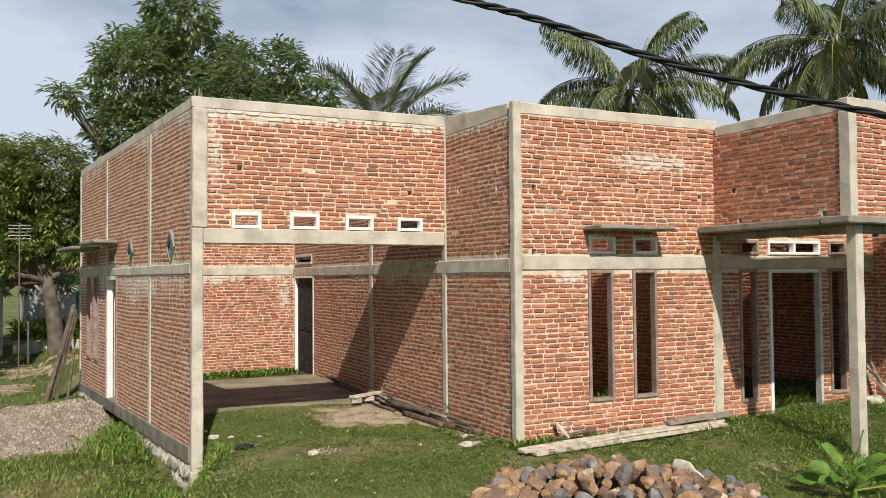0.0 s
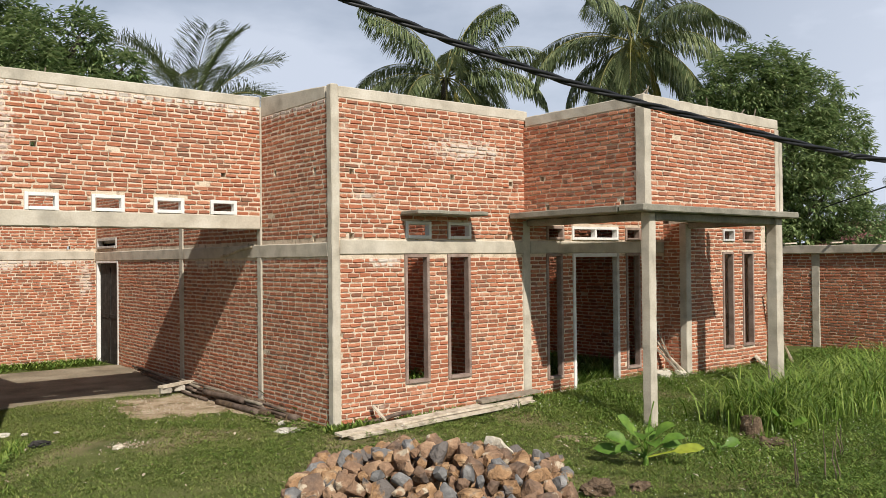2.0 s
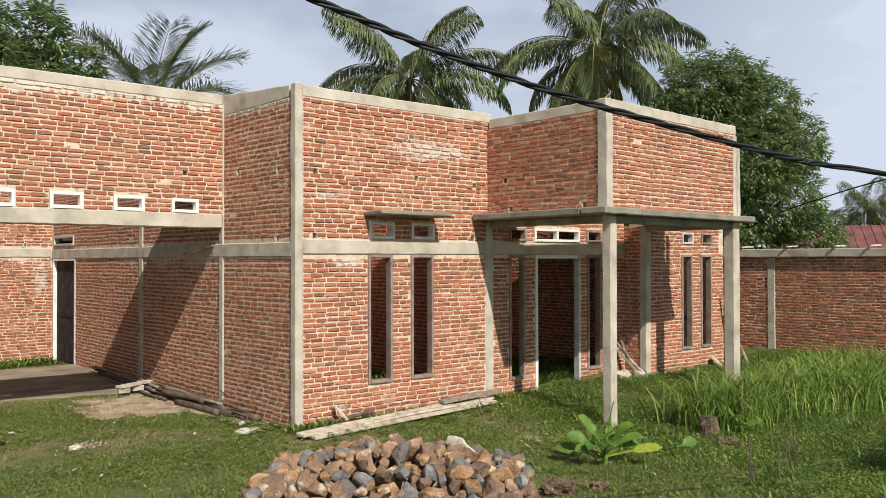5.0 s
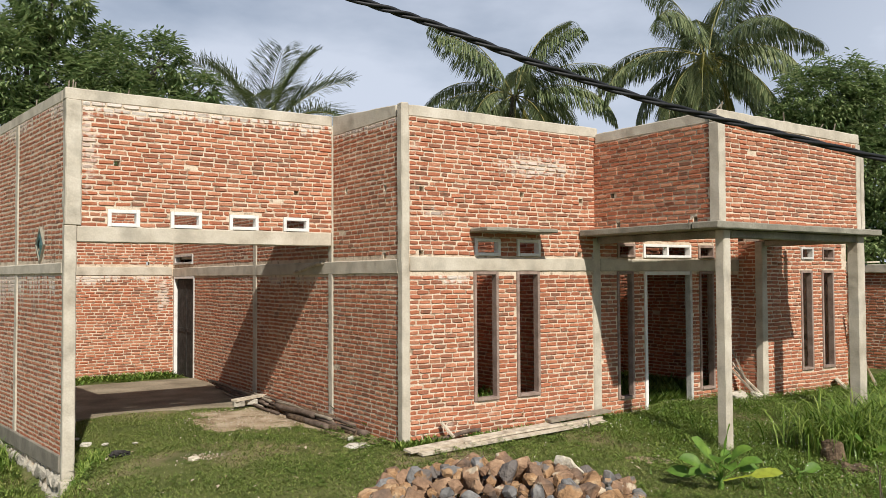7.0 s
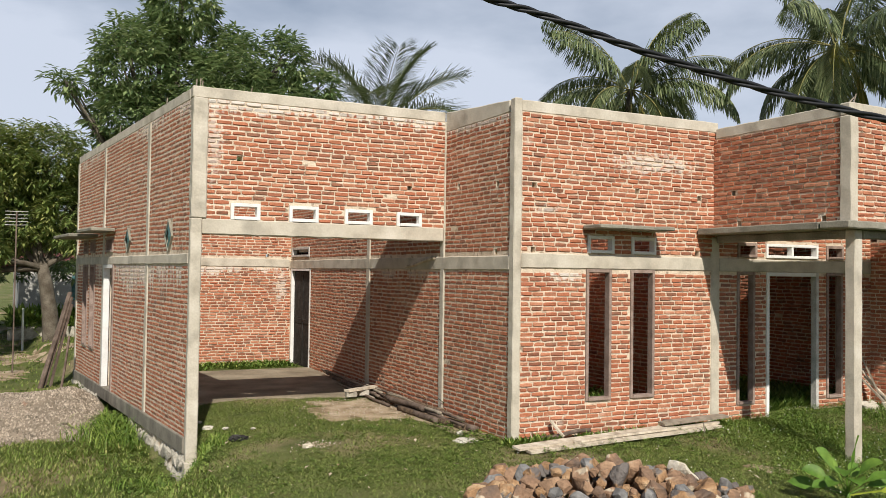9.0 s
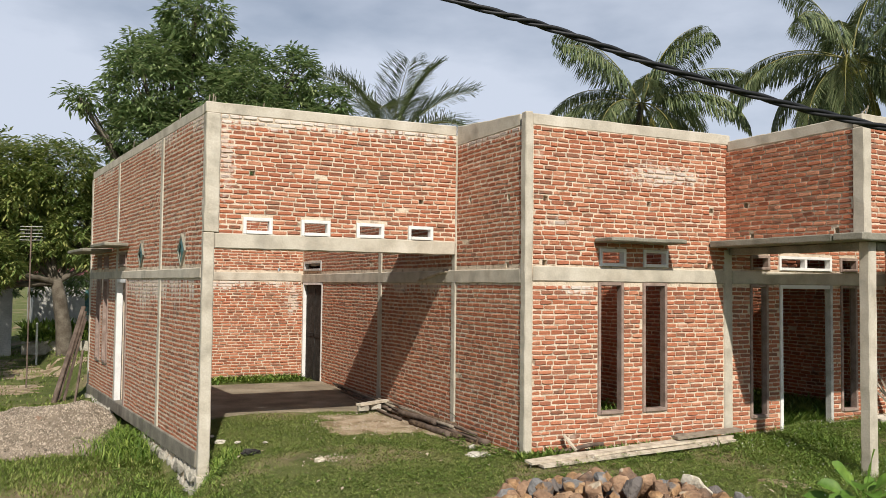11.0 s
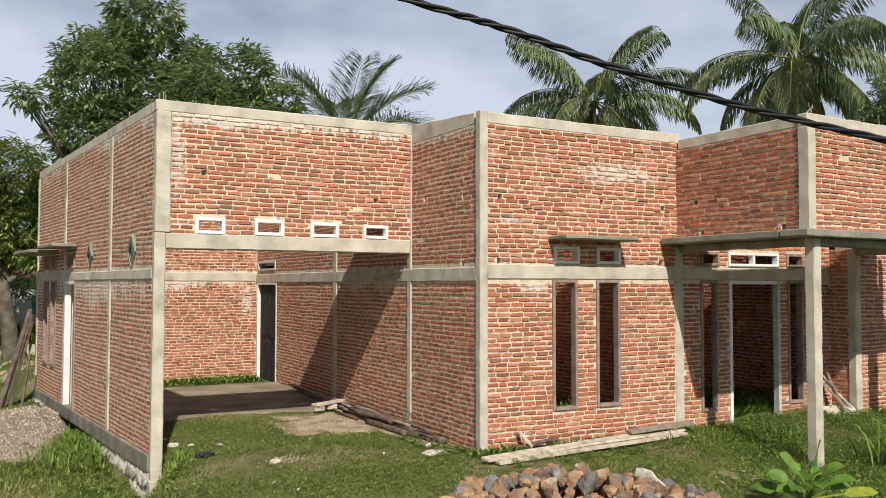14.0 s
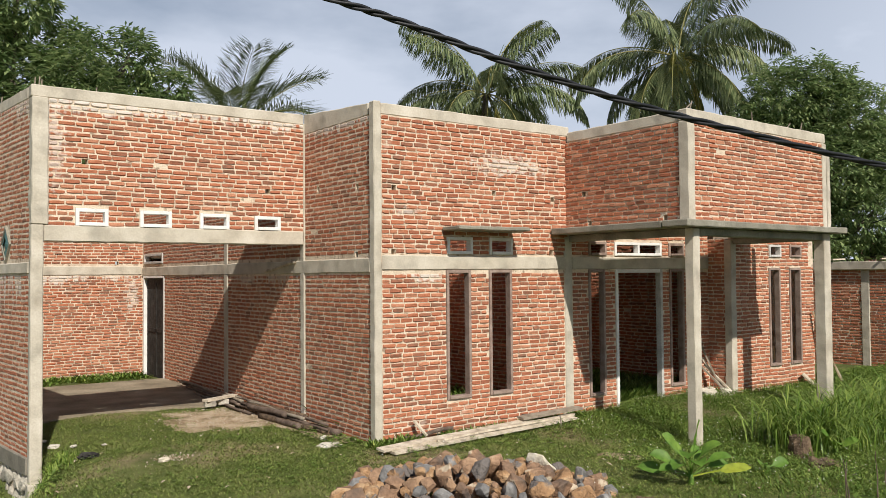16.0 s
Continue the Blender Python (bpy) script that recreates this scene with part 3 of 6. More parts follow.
# inner walls
brick_wall("wall_room_right", (3.27, 0, 0), -90, (-10.0, -0.14), (-0.2, BAY_TOP), [], label="bare brick wall inside the front room", seed=22)
brick_wall("wall_room_back", (0, 3.7, 0), 0, (0.14, 3.27), (-0.2, BAY_TOP), [], label="bare brick wall at the back of the front room", seed=23)
brick_wall("wall_hall_right", (6.95, 0, 0), -90, (-3.99, -0.14), (-0.2, BAY_TOP), [], label="bare brick wall at the end of the hall", seed=29)
brick_wall("wall_hall_back", (0, 4.0, 0), 0, (3.4, 9.2), (-0.2, BAY_TOP), [], label="bare brick wall at the back of the hall", seed=24)
# added wall, close enough to stay in shade behind the inner doorway
brick_wall("wall_corridor", (1.2, 0, 0), -90, (-10.0, -3.84), (-0.2, BAY_TOP), [], label="bare brick wall added so the inner doorway looks dark", seed=26)
brick_wall("wall_rear", (0, 10.05, 0), 0, (0.15, 9.2), (-0.2, BAY_TOP), [], label="bare brick rear wall of the house", seed=27)
# two unseen slabs, added to hold sun and sky off the rooms below
concrete("slab_hall", (3.45, 0.75, 4.165), (6.9, 3.98, 4.28), "unseen slab added to darken the hall", None, M_CONC_DARK, seed=65, category="slab")
concrete("slab_corridor", (0.16, 3.9, 4.165), (1.35, 10.0, 4.28), "unseen slab added to darken the inner corridor", None, M_CONC_DARK, seed=64, category="slab")
# boundary wall
brick_wall("wall_boundary", (12.5, 0, 0), -90, (-9.0, 14.0), (-0.3, 2.12), [], [(-0.28 - 0.09 + 3.0 * i, -0.28 + 0.09 + 3.0 * i, -1, 3) for i in range(-2, 5)], label="brick boundary wall with concrete posts and cap", near=(0.6, 1.1), flush=0.7, seed=25)

# the house: concrete ------------------------------------------------------------------
concrete("column_bay_corner", (-0.024, -0.026, -0.15), (0.09, 0.10, 4.325), "pale cast concrete corner column with rough edges", seed=1, category="column")
concrete("beam_bay_front", (0.10, -0.02, 2.15), (3.4, 0.148, 2.34), "pale concrete ring beam in the brick wall", seed=2)
concrete("beam_bay_side", (-0.022, 0.10, 2.12), (0.148, 10.02, 2.31), "grey concrete ring beam in the side wall", seed=3)
concrete("crown_bay_front", (0.092, -0.003, 4.16), (3.44, 0.16, 4.31), "pale concrete crown beam on the parapet", seed=4)
_bm = cast((-0.003, 0.162, 4.16), (0.16, 1.99, 4.31), None, seed=5)
for _v in _bm.verts:  # its top climbs to the crown of the car port
    if _v.co.z > 4.24:
        _v.co.z += 0.072 * _v.co.y
thing("crown_bay_side", _bm, M_CONC, "pale concrete crown beam on the side parapet", "beam", kind="structure")
concrete("column_car_port_inner", (-0.02, 1.98, -0.1), (0.12, 2.11, 4.32), "thin concrete column in the side wall", seed=6, category="column")
concrete("column_car_port_middle", (-0.02, 4.98, -0.1), (0.12, 5.14, 4.16), "thin concrete column in the side wall", seed=7, category="column")
concrete("beam_car_port_lintel", (-3.522, 1.975, 2.535), (-0.025, 2.16, 2.735), "pale concrete lintel across the car port", seed=8)
concrete("crown_car_port", (-3.675, 1.996, 4.31), (-0.01, 2.17, 4.46), "pale concrete crown beam over the car port", seed=9)
concrete("column_car_port_corner", (-3.672, 1.968, -0.42), (-3.525, 2.10, 2.74), "pale rough concrete corner column of the car port", seed=10, rough=0.01, category="column")
concrete("column_foot", (-3.70, 1.93, -0.62), (-3.50, 2.12, -0.40), "rough concrete foot of the corner column", seed=68, rough=0.02, category="column")
concrete("column_car_port_corner_upper", (-3.668, 1.966, 2.742), (-3.475, 2.15, 4.312), "rough upper part of the concrete corner column", seed=63, rough=0.014, category="column")
concrete("beam_back", (-4.47, 10.03, 2.15), (-0.03, 10.2, 2.34), "concrete ring beam in the back wall", seed=11)
concrete("beam_left", (-LEFT_LEN, -0.02, 2.14), (-0.10, 0.15, 2.28), "grey concrete ring beam in the side wall", LW, seed=12)
concrete("crown_left", (-LEFT_LEN, -0.003, 4.31), (-0.2, 0.16, 4.46), "weathered concrete crown beam on the side wall", LW, seed=13)
for _u in (-2.42, -5.80):
    concrete("column_left", (_u, -0.018, -0.25), (_u + 0.14, 0.14, 4.31), "thin concrete column in the side wall", LW, seed=14 + int(-_u), category="column")
concrete("column_left_end", (-LEFT_LEN - 0.02, -0.02, -0.25), (-LEFT_LEN + 0.12, 0.14, 4.31), "thin concrete column at the end of the side wall", LW, seed=18, category="column")
concrete("beam_left_foot", (-LEFT_LEN, -0.035, -0.32), (-0.1, 0.15, -0.10), "dark damp concrete plinth beam under the side wall", LW, M_DAMP, seed=19)
concrete("column_porch_inner", (3.31, -0.018, -0.15), (3.46, 0.14, 2.64), "thin concrete column in the front wall", seed=20, category="column")
concrete("beam_porch", (3.46, -0.02, 2.15), (6.738, 0.148, 2.34), "concrete ring beam under the porch slab", seed=21)
concrete("column_porch_end", (6.725, -0.475, -0.2), (6.872, -0.33, 2.64), "concrete column at the corner of the wing beside the porch", seed=22, category="column")
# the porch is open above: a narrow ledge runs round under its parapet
concrete("ledge_porch_side", (3.02, -2.08, 2.665), (3.55, -0.025, 2.755), "thin dark concrete ledge round the porch", None, M_CONC_DARK, seed=23, category="ledge")
concrete("ledge_porch_front", (-0.34, -0.22, 2.665), (3.74, 0.185, 2.755), "thin dark concrete ledge round the porch", PM, M_CONC_DARK, seed=23, category="ledge")
concrete("ledge_porch_far_side", (6.70, -1.91, 2.665), (7.13, -0.47, 2.755), "thin dark concrete ledge round the porch", None, M_CONC_DARK, seed=24, category="ledge")
brick_wall("wall_porch_upper_far", (6.73, 0, 0), -90, (-0.02, 1.97), (2.757, 4.06), [], label="red brick parapet wall over the porch, far side", seed=28)
concrete("crown_porch_far", (6.72, -1.95, 4.06), (6.87, -0.03, 4.21), "weathered concrete crown beam of the porch parapet", seed=66)
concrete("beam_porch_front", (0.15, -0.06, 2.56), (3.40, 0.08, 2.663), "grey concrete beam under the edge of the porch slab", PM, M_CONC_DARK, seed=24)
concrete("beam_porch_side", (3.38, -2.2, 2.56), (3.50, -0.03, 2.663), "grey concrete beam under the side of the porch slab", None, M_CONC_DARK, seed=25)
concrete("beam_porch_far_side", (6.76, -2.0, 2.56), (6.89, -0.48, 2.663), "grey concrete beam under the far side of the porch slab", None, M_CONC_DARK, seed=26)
concrete("porch_column", (-0.03, -0.075, -0.25), (0.112, 0.065, 2.663), "square rough concrete porch column", PM, seed=30, rough=0.007, category="column")
concrete("porch_column", (3.265, -0.09, -0.25), (3.455, 0.085, 2.663), "square rough concrete porch column with broken edge", PM, seed=33, rough=0.008, category="column")
concrete("column_porch_upper", (-0.024, -0.022, 2.757), (0.115, 0.14, 4.06), "concrete corner column of the porch parapet", PM, seed=32, category="column")
concrete("column_porch_upper_end", (3.40, -0.022, 2.757), (3.51, 0.14, 4.06), "concrete end column of the porch parapet", PM, seed=33, category="column")
concrete("crown_porch_front", (-0.02, -0.006, 4.06), (3.52, 0.14, 4.215), "pale concrete crown beam of the porch parapet", PM, seed=34)
concrete("crown_porch_side", (3.352, -2.12, 4.06), (3.49, -0.03, 4.21), "weathered concrete crown beam of the porch parapet", seed=35)
for _i, _u in enumerate((0.02, 0.12, 1.6, 2.5, 2.9)):
    thing("rebar", cast((-0.006, -0.006, 0), (0.006, 0.006, 0.16), PM @ Matrix.Translation((_u, 0.06, 4.2)) @ Matrix.Rotation(0.9 - 0.5 * (_i % 3), 4, "Y"), 0.002), M_GREYWOOD, "bent rusty rebar end sticking out of the parapet", "rebar", "rebar ends")
for _i, (_x, _y, _h) in enumerate(((-3.63, 2.02, 0.10), (-3.58, 2.03, 0.12), (-3.55, 2.05, 0.09), (-3.80, 3.4, 0.08), (-2.9, 2.08, 0.07), (-4.13, 6.6, 0.12))):
    thing("rebar", cast((-0.008, -0.008, 0), (0.008, 0.008, _h + 0.03), pose(_x, _y, 4.43, 4 * _i - 8, 5), 0.002), M_GREYWOOD, "short rusty rebar end standing on the crown beam", "rebar", "rebar ends")
concrete("canopy_bay", (1.04, -0.42, 2.675), (2.27, -0.02, 2.73), "thin concrete canopy over the paired windows", None, M_CONC_DARK, seed=36, category="canopy")
concrete("stub_porch_upper", (3.58, 0.0, 2.757), (3.67, 0.12, 3.90), "short concrete stub column on the porch slab", PM, seed=62, category="column")
concrete("cap_boundary", (12.40, -14.0, 2.12), (12.70, 9.0, 2.30), "grey concrete cap of the boundary wall", seed=37)
for _i in range(-2, 5):
    concrete("post_boundary", (12.48, 0.28 - 0.09 - 3.0 * _i, -0.3), (12.6, 0.28 + 0.09 - 3.0 * _i, 2.12), "concrete post in the boundary wall", seed=40 + _i, category="column")

# a lower unseen slab, added to keep daylight out of the inner corridor
concrete("ceiling_corridor", (0.131, 3.85, 2.5), (1.199, 9.9, 2.6), "unseen lower slab added to darken the inner corridor", seed=77, category="ceiling")

# windows, vents and doors ----------------------------------------------------------------
def frame_bars(parent, m, hole, width, y0, y1, mats, sill=True, mull=0, names=("jamb", "jamb", "head", "sill")):
    """The bars of a frame that lines the hole (x0, x1, z0, z1) in a wall's own axes."""
    a, b, c, d = hole
    g = 0.003
    bars = [(names[0], (a + g, y0, c), (a + width, y1, d - g)), (names[1], (b - width, y0, c), (b - g, y1, d - g)),
            (names[2], (a + width, y0 + 0.002, d - width), (b - width, y1 - 0.002, d - g))]
    if sill:
        bars.append((names[3], (a + width, y0 - 0.012, c + g), (b - width, y1 - 0.002, c + width)))
    for i in range(mull):
        x = a + (b - a) * (i + 1) / (mull + 1)
        bars.append(("mullion", (x - width / 2, y0 + 0.004, c + width), (x + width / 2, y1 - 0.004, d - width)))
    for (n, lo, hi), mm in zip(bars, mats * 9):
        part(n, box(lo, hi, m, 0.004), mm, parent)


WID = [0]


def window(m, hole, width=0.05, mats=None, label="", kind="window", **k):
    WID[0] += 1
    w = empty(f"{kind}_{WID[0]}", m @ Vector((hole[0], 0, hole[2])), label, kind, kind="structure")
    keep = w.matrix_basis.copy()
    inv = keep.inverted()
    frame_bars(w, inv @ m, hole, width, -0.022, 0.085, mats or [M_WOOD], **k)
    return w


I4 = Matrix.Identity(4)
SIDE = Matrix.Rotation(radians(-90), 4, "Z")
for h in BAY_WIN:
    window(I4, h, 0.045, label="tall narrow unglazed window with weathered wooden frame")
for h in BAY_VENT:
    window(I4, h, 0.045, [M_WHITE], label="small grey-white wooden vent frame without glass")
for h in (PORCH_OPEN[0], PORCH_OPEN[2]):
    window(I4, h, 0.045, label="tall narrow unglazed window with dark wooden frame")
window(I4, PORCH_OPEN[1], 0.06, [M_WHITE, M_GREYPAINT_SHADE, M_WHITE], "white wooden door frame without a door", "door", sill=False)
for h in (PORCH_OPEN[3], PORCH_OPEN[5]):
    window(I4, h, 0.045, label="small brown wooden vent frame without glass")
window(I4, PORCH_OPEN[4], 0.045, [M_WHITE], "white wooden transom frame with two lights", mull=1)
WING = Matrix.Translation((0, -0.45, 0))
for h in WING_OPEN[:2]:
    window(WING, h, 0.045, label="tall narrow unglazed window with weathered wooden frame")
# grey instead of white here: the shade on this frame is in its colour
window(WING, WING_OPEN[2], 0.04, [M_GREYPAINT_SHADE], "small pale vent frame without glass")
window(WING, WING_OPEN[3], 0.04, label="small wooden vent frame without glass")
PORT = Matrix.Translation((0, 2.0, 0))
for h in PORT_VENTS:
    window(PORT, h, 0.048, [M_WHITE], "white painted wooden vent frame without glass")
window(SIDE, IN_DOOR, 0.05, [M_WHITE, M_GREYPAINT_SHADE, M_WHITE], "white door frame at the end of the car port", "door", sill=False)
# black boards, added to stand for the shade inside the open doorway
doorway_shade = empty("doorway_shade", (0.05, 8.56, -0.1), "black boards standing in for the shade inside the white frame", "door")
part("door_panel", box((0.0, 0.0, 0.0), (0.035, 1.33, 2.16), None, 0.006), M_CHAR_SHADE, doorway_shade)
part("door_rail", box((-0.012, 0.06, 1.0), (0.0, 1.27, 1.09), None, 0.004), M_CHAR_SHADE, doorway_shade)
part("door_stile", box((-0.012, 0.62, 0.08), (0.0, 0.70, 2.08), None, 0.004), M_CHAR_SHADE, doorway_shade)
window(SIDE, IN_VENT, 0.05, [M_GREYPAINT_SHADE], "small grey vent frame over the inner door")
window(LW, LEFT_DOOR, 0.07, [M_WHITE, M_WOOD, M_WHITE], "side door frame with one white jamb", "door", sill=False)
for h in LEFT_WIN:
    window(LW, h, 0.05, label="tall narrow window with brown wooden frame")
for h in LEFT_VENT:
    window(LW, h, 0.045, label="small brown wooden vent frame")


# diamond vents in the side wall
def diamond(u, z, w, h):
    d = empty("diamond_vent", LW @ Vector((u, 0, z)), "diamond-shaped cement vent with dark teal inset", "vent", "diamond vents", "structure")
    inv = d.matrix_basis.inverted()
    pts = [(0, -h), (w, 0), (0, h), (-w, 0)]
    for i in range(4):
        a, b = Vector((pts[i][0], 0, pts[i][1])), Vector((pts[(i + 1) % 4][0], 0, pts[(i + 1) % 4][1]))
        bm = bmesh.new()
        k = 0.88
        ring = [a, b, b * k, a * k]
        lo = [bm.verts.new(inv @ (LW @ Vector((u + p.x, 0.01, z + p.z)))) for p in ring]
        hi = [bm.verts.new(inv @ (LW @ Vector((u + p.x, -0.03, z + p.z)))) for p in ring]
        bm.faces.new(hi)
        for j in range(4):
            bm.faces.new((lo[j], lo[(j + 1) % 4], hi[(j + 1) % 4], hi[j]))
        part("rim", bm, M_CONC_DARK, d)
    bm = bmesh.new()
    for (s0, s1), y in (((0.88, 0.42), -0.017), ((0.42, 0.0), -0.012)):
        for i in range(4):
            a, b = pts[i], pts[(i + 1) % 4]
            c = [(a[0] * s0, a[1] * s0), (b[0] * s0, b[1] * s0), (b[0] * s1, b[1] * s1), (a[0] * s1, a[1] * s1)]
            vs = [bm.verts.new(inv @ (LW @ Vector((u + q[0], y - (0.012 if j > 1 else 0), z + q[1])))) for j, q in enumerate(c)]
            bm.faces.new(vs[:3] if s1 == 0 else vs)
    part("inset", bm, M_TEAL, d, "dark teal glazed inset")


diamond(-1.08, 2.53, 0.2, 0.24)
diamond(-3.68, 2.53, 0.2, 0.21)
concrete("canopy_left_door", (-6.15, -0.42, 2.72), (-4.68, -0.02, 2.78), "thin concrete canopy over the side door", LW, M_CONC_DARK, seed=60, category="canopy")
concrete("canopy_left_windows", (-8.15, -0.55, 2.66), (-6.2, -0.02, 2.72), "thin concrete canopy over the side windows", LW, M_CONC_DARK, seed=61, category="canopy")


def stone_mesh(seed, flat=0.8):
    """A broken quarry stone: the hull of a few corners, its edges slightly blunted."""
    rng = random.Random(seed)
    bm = bmesh.new()
    for _ in range(17):
        d = Vector((rng.gauss(0, 1), rng.gauss(0, 1), rng.gauss(0, 1))).normalized() * rng.uniform(0.4, 0.56)
        bm.verts.new((d.x * 1.15, d.y, d.z * flat))
    r = bmesh.ops.convex_hull(bm, input=bm.verts)
    bmesh.ops.delete(bm, geom=[g for g in r["geom_interior"] if isinstance(g, bmesh.types.BMVert)], context="VERTS")
    bmesh.ops.dissolve_limit(bm, angle_limit=radians(14), verts=bm.verts, edges=bm.edges)
    bmesh.ops.bevel(bm, geom=bm.edges[:], offset=0.03, segments=1, affect="EDGES")
    bmesh.ops.triangulate(bm, faces=bm.faces[:])
    bmesh.ops.subdivide_edges(bm, edges=[e for e in bm.edges if e.calc_length() > 0.16], cuts=1)
    for v in bm.verts:
        v.co += noise.noise_vector(v.co * 4 + Vector((seed, 0, 0))) * 0.05 + noise.noise_vector(v.co * 11 + Vector((0, seed, 0))) * 0.016
    return bm


# rubble foundation: stones bedded under the plinth
def rubble(m, u0, u1, z0, z1, depth, seed):
    base = thing("foundation", box((u0, 0.0, z0), (u1, 0.2, z1), m), M_MORTAR, "rough rubble stone footing under the side wall", "foundation", kind="structure")
    rng = random.Random(seed)
    z = z0
    while z < z1 - 0.05:
        h = rng.uniform(0.17, 0.24)
        u = u0
        while u < u1 - 0.05:
            w = min(rng.uniform(0.14, 0.32), u1 - u)
            bm = stone_mesh(rng.randrange(9999), 1.0)
            for v in bm.verts:
                v.co = Vector((v.co.x * w * 1.05, v.co.y * depth, v.co.z * h * 1.2))
            bm.transform(m @ Matrix.Translation((u + w / 2, 0.0, min(z + h / 2, z1 - 0.05))))
            part("stone", bm, M_STONE, base)
            u += w
        z += h
    return base


rubble(LW, -3.4, -0.06, -0.95, -0.31, 0.15, 3)
rubble(LW, -8.7, -5.9, -0.75, -0.31, 0.18, 4)

# the floor slab of the car port
def apron():
    bm = bmesh.new()
    pts = []
    for i in range(25):
        x = -3.75 + 3.75 * i / 24
        y = 4.4 + 0.5 * (i / 24) + 0.22 * noise.noise(Vector((x * 1.7, 2, 0))) + 0.1 * noise.noise(Vector((x * 6, 2, 0))) - 0.6 * smooth01(-1.6, -0.2, x)
        pts.append((x, y))
    top = [bm.verts.new((x, y, -0.035)) for x, y in pts]
    low = [bm.verts.new((x, y - 0.03, -0.2)) for x, y in pts]
    back = [bm.verts.new((x, 8.6, -0.02)) for x, _ in pts]
    for i in range(24):
        bm.faces.new((top[i], top[i + 1], back[i + 1], back[i]))
        bm.faces.new((low[i], low[i + 1], top[i + 1], top[i]))
    return thing("floor_car_port", bm, M_FLOOR, "worn bare cement floor of the car port", "floor", kind="structure")


apron()


# trodden earth in the grass
def soil_patch(x, y, rx, ry, seed, label="patch of bare trodden earth in the grass"):
    bm = bmesh.new()
    mid = bm.verts.new((x, y, ground_z(x, y) + 0.012))
    rings = []
    for r in (0.35, 0.7, 1.0):
        ring = []
        for k in range(36):
            a = k * math.pi / 18
            w = r * (1 + 0.6 * noise.noise(Vector((math.cos(a) * 1.6, math.sin(a) * 1.6, seed))) + 0.35 * noise.noise(Vector((math.cos(a) * 5, math.sin(a) * 5, seed))))
            px, py = x + rx * w * math.cos(a), y + ry * w * math.sin(a)
            ring.append(bm.verts.new((px, py, ground_z(px, py) + (0.012 if r < 1 else -0.01))))
        rings.append(ring)
    for k in range(36):
        n = (k + 1) % 36
        bm.faces.new((mid, rings[0][k], rings[0][n]))
        for i in range(2):
            bm.faces.new((rings[i][k], rings[i + 1][k], rings[i + 1][n], rings[i][n]))
    return thing("soil_patch", bm, M_SOIL, label, "soil", kind="structure", smooth=True)


SOIL = [(1.96, -2.42, 0.22, 0.18, 12), (2.15, -5.45, 0.25, 0.14, 13), (-0.75, 3.1, 1.1, 1.2, 1), (-0.22, 1.6, 0.3, 1.2, 3), (1.9, -2.2, 0.22, 0.16, 6), (-6.6, 12.5, 1.5, 1.3, 8), (-5.6, 16.0, 1.2, 1.8, 9), (-7.5, 19.0, 2.0, 1.8, 10)]
for _s in SOIL:
    soil_patch(*_s)

# loose things ------------------------------------------------------------------------------
def on_ground(x, y, dz=0.0):
    return Vector((x, y, ground_z(x, y) + dz))


def stone_pile():
    rng = random.Random(8)
    mats = [M_ROCK_BROWN, M_ROCK_GREY, M_ROCK_MIX]
    share = (0, 2, 1, 2, 0, 2)
    kinds = []
    for i in range(18):
        kind = share[i % 6]
        mm = mats[kind]
        kinds.append((mesh_of("stone", stone_mesh(100 + i), mm), ("angular rusty brown quarry stone in a heap", "angular blue-grey quarry stone in a heap", "angular brown and grey quarry stone in a heap")[kind]))
    pale = mesh_of("stone", stone_mesh(77), M_ROCK_PALE)
    cx, cy, ax = -0.66, -2.90, Vector((0.74, -0.67))
    across = Vector((0.67, 0.74))
    placed = []

    def heap(s, q):
        return 0.31 * max(0.0, 1 - (abs(s) / 1.27) ** 2.0) * max(0.0, 1 - (abs(q) / 0.95) ** 2.2)
    tries = 0
    while len(placed) < 300 and tries < 14000:
        tries += 1
        s, q = rng.uniform(-1.27, 1.27), rng.uniform(-0.95, 0.95)
        top = heap(s, q)
        if top <= 0.0:
            continue
        r = rng.uniform(0.09, 0.135) if len(placed) < 130 else rng.uniform(0.05, 0.095)
        level = rng.choice((0, 1, 2, 3))
        z = min(level * 0.12 + r * 0.55, top)
        p = Vector((s, q, z))
        if all((p - o).length > 0.80 * (r + ro) for o, ro in placed):
            placed.append((p, r))
    for i, (p, r) in enumerate(placed):
        x, y = cx + ax.x * p.x + across.x * p.y, cy + ax.y * p.x + across.y * p.y
        me, lab = rng.choice(kinds)
        ob = new("stone", me)
        tagged(ob, lab, "stone", "stones of the heap")
        ob.matrix_basis = pose(x, y, ground_z(x, y) + p.z, rng.uniform(0, 360), rng.uniform(0, 360), rng.uniform(0, 360)) @ Matrix.Scale(2.05 * r, 4)
    k = Vector((0.62, 0.42))
    ob = new("stone", pale)
    tagged(ob, "cream-white broken quarry stone in a heap", "stone", "stones of the heap")
    x, y = cx + ax.x * k.x + across.x * k.y, cy + ax.y * k.x + across.y * k.y
    ob.matrix_basis = pose(x, y, ground_z(x, y) + 0.25, 30, 20, 50) @ Matrix.Scale(0.32, 4)


stone_pile()


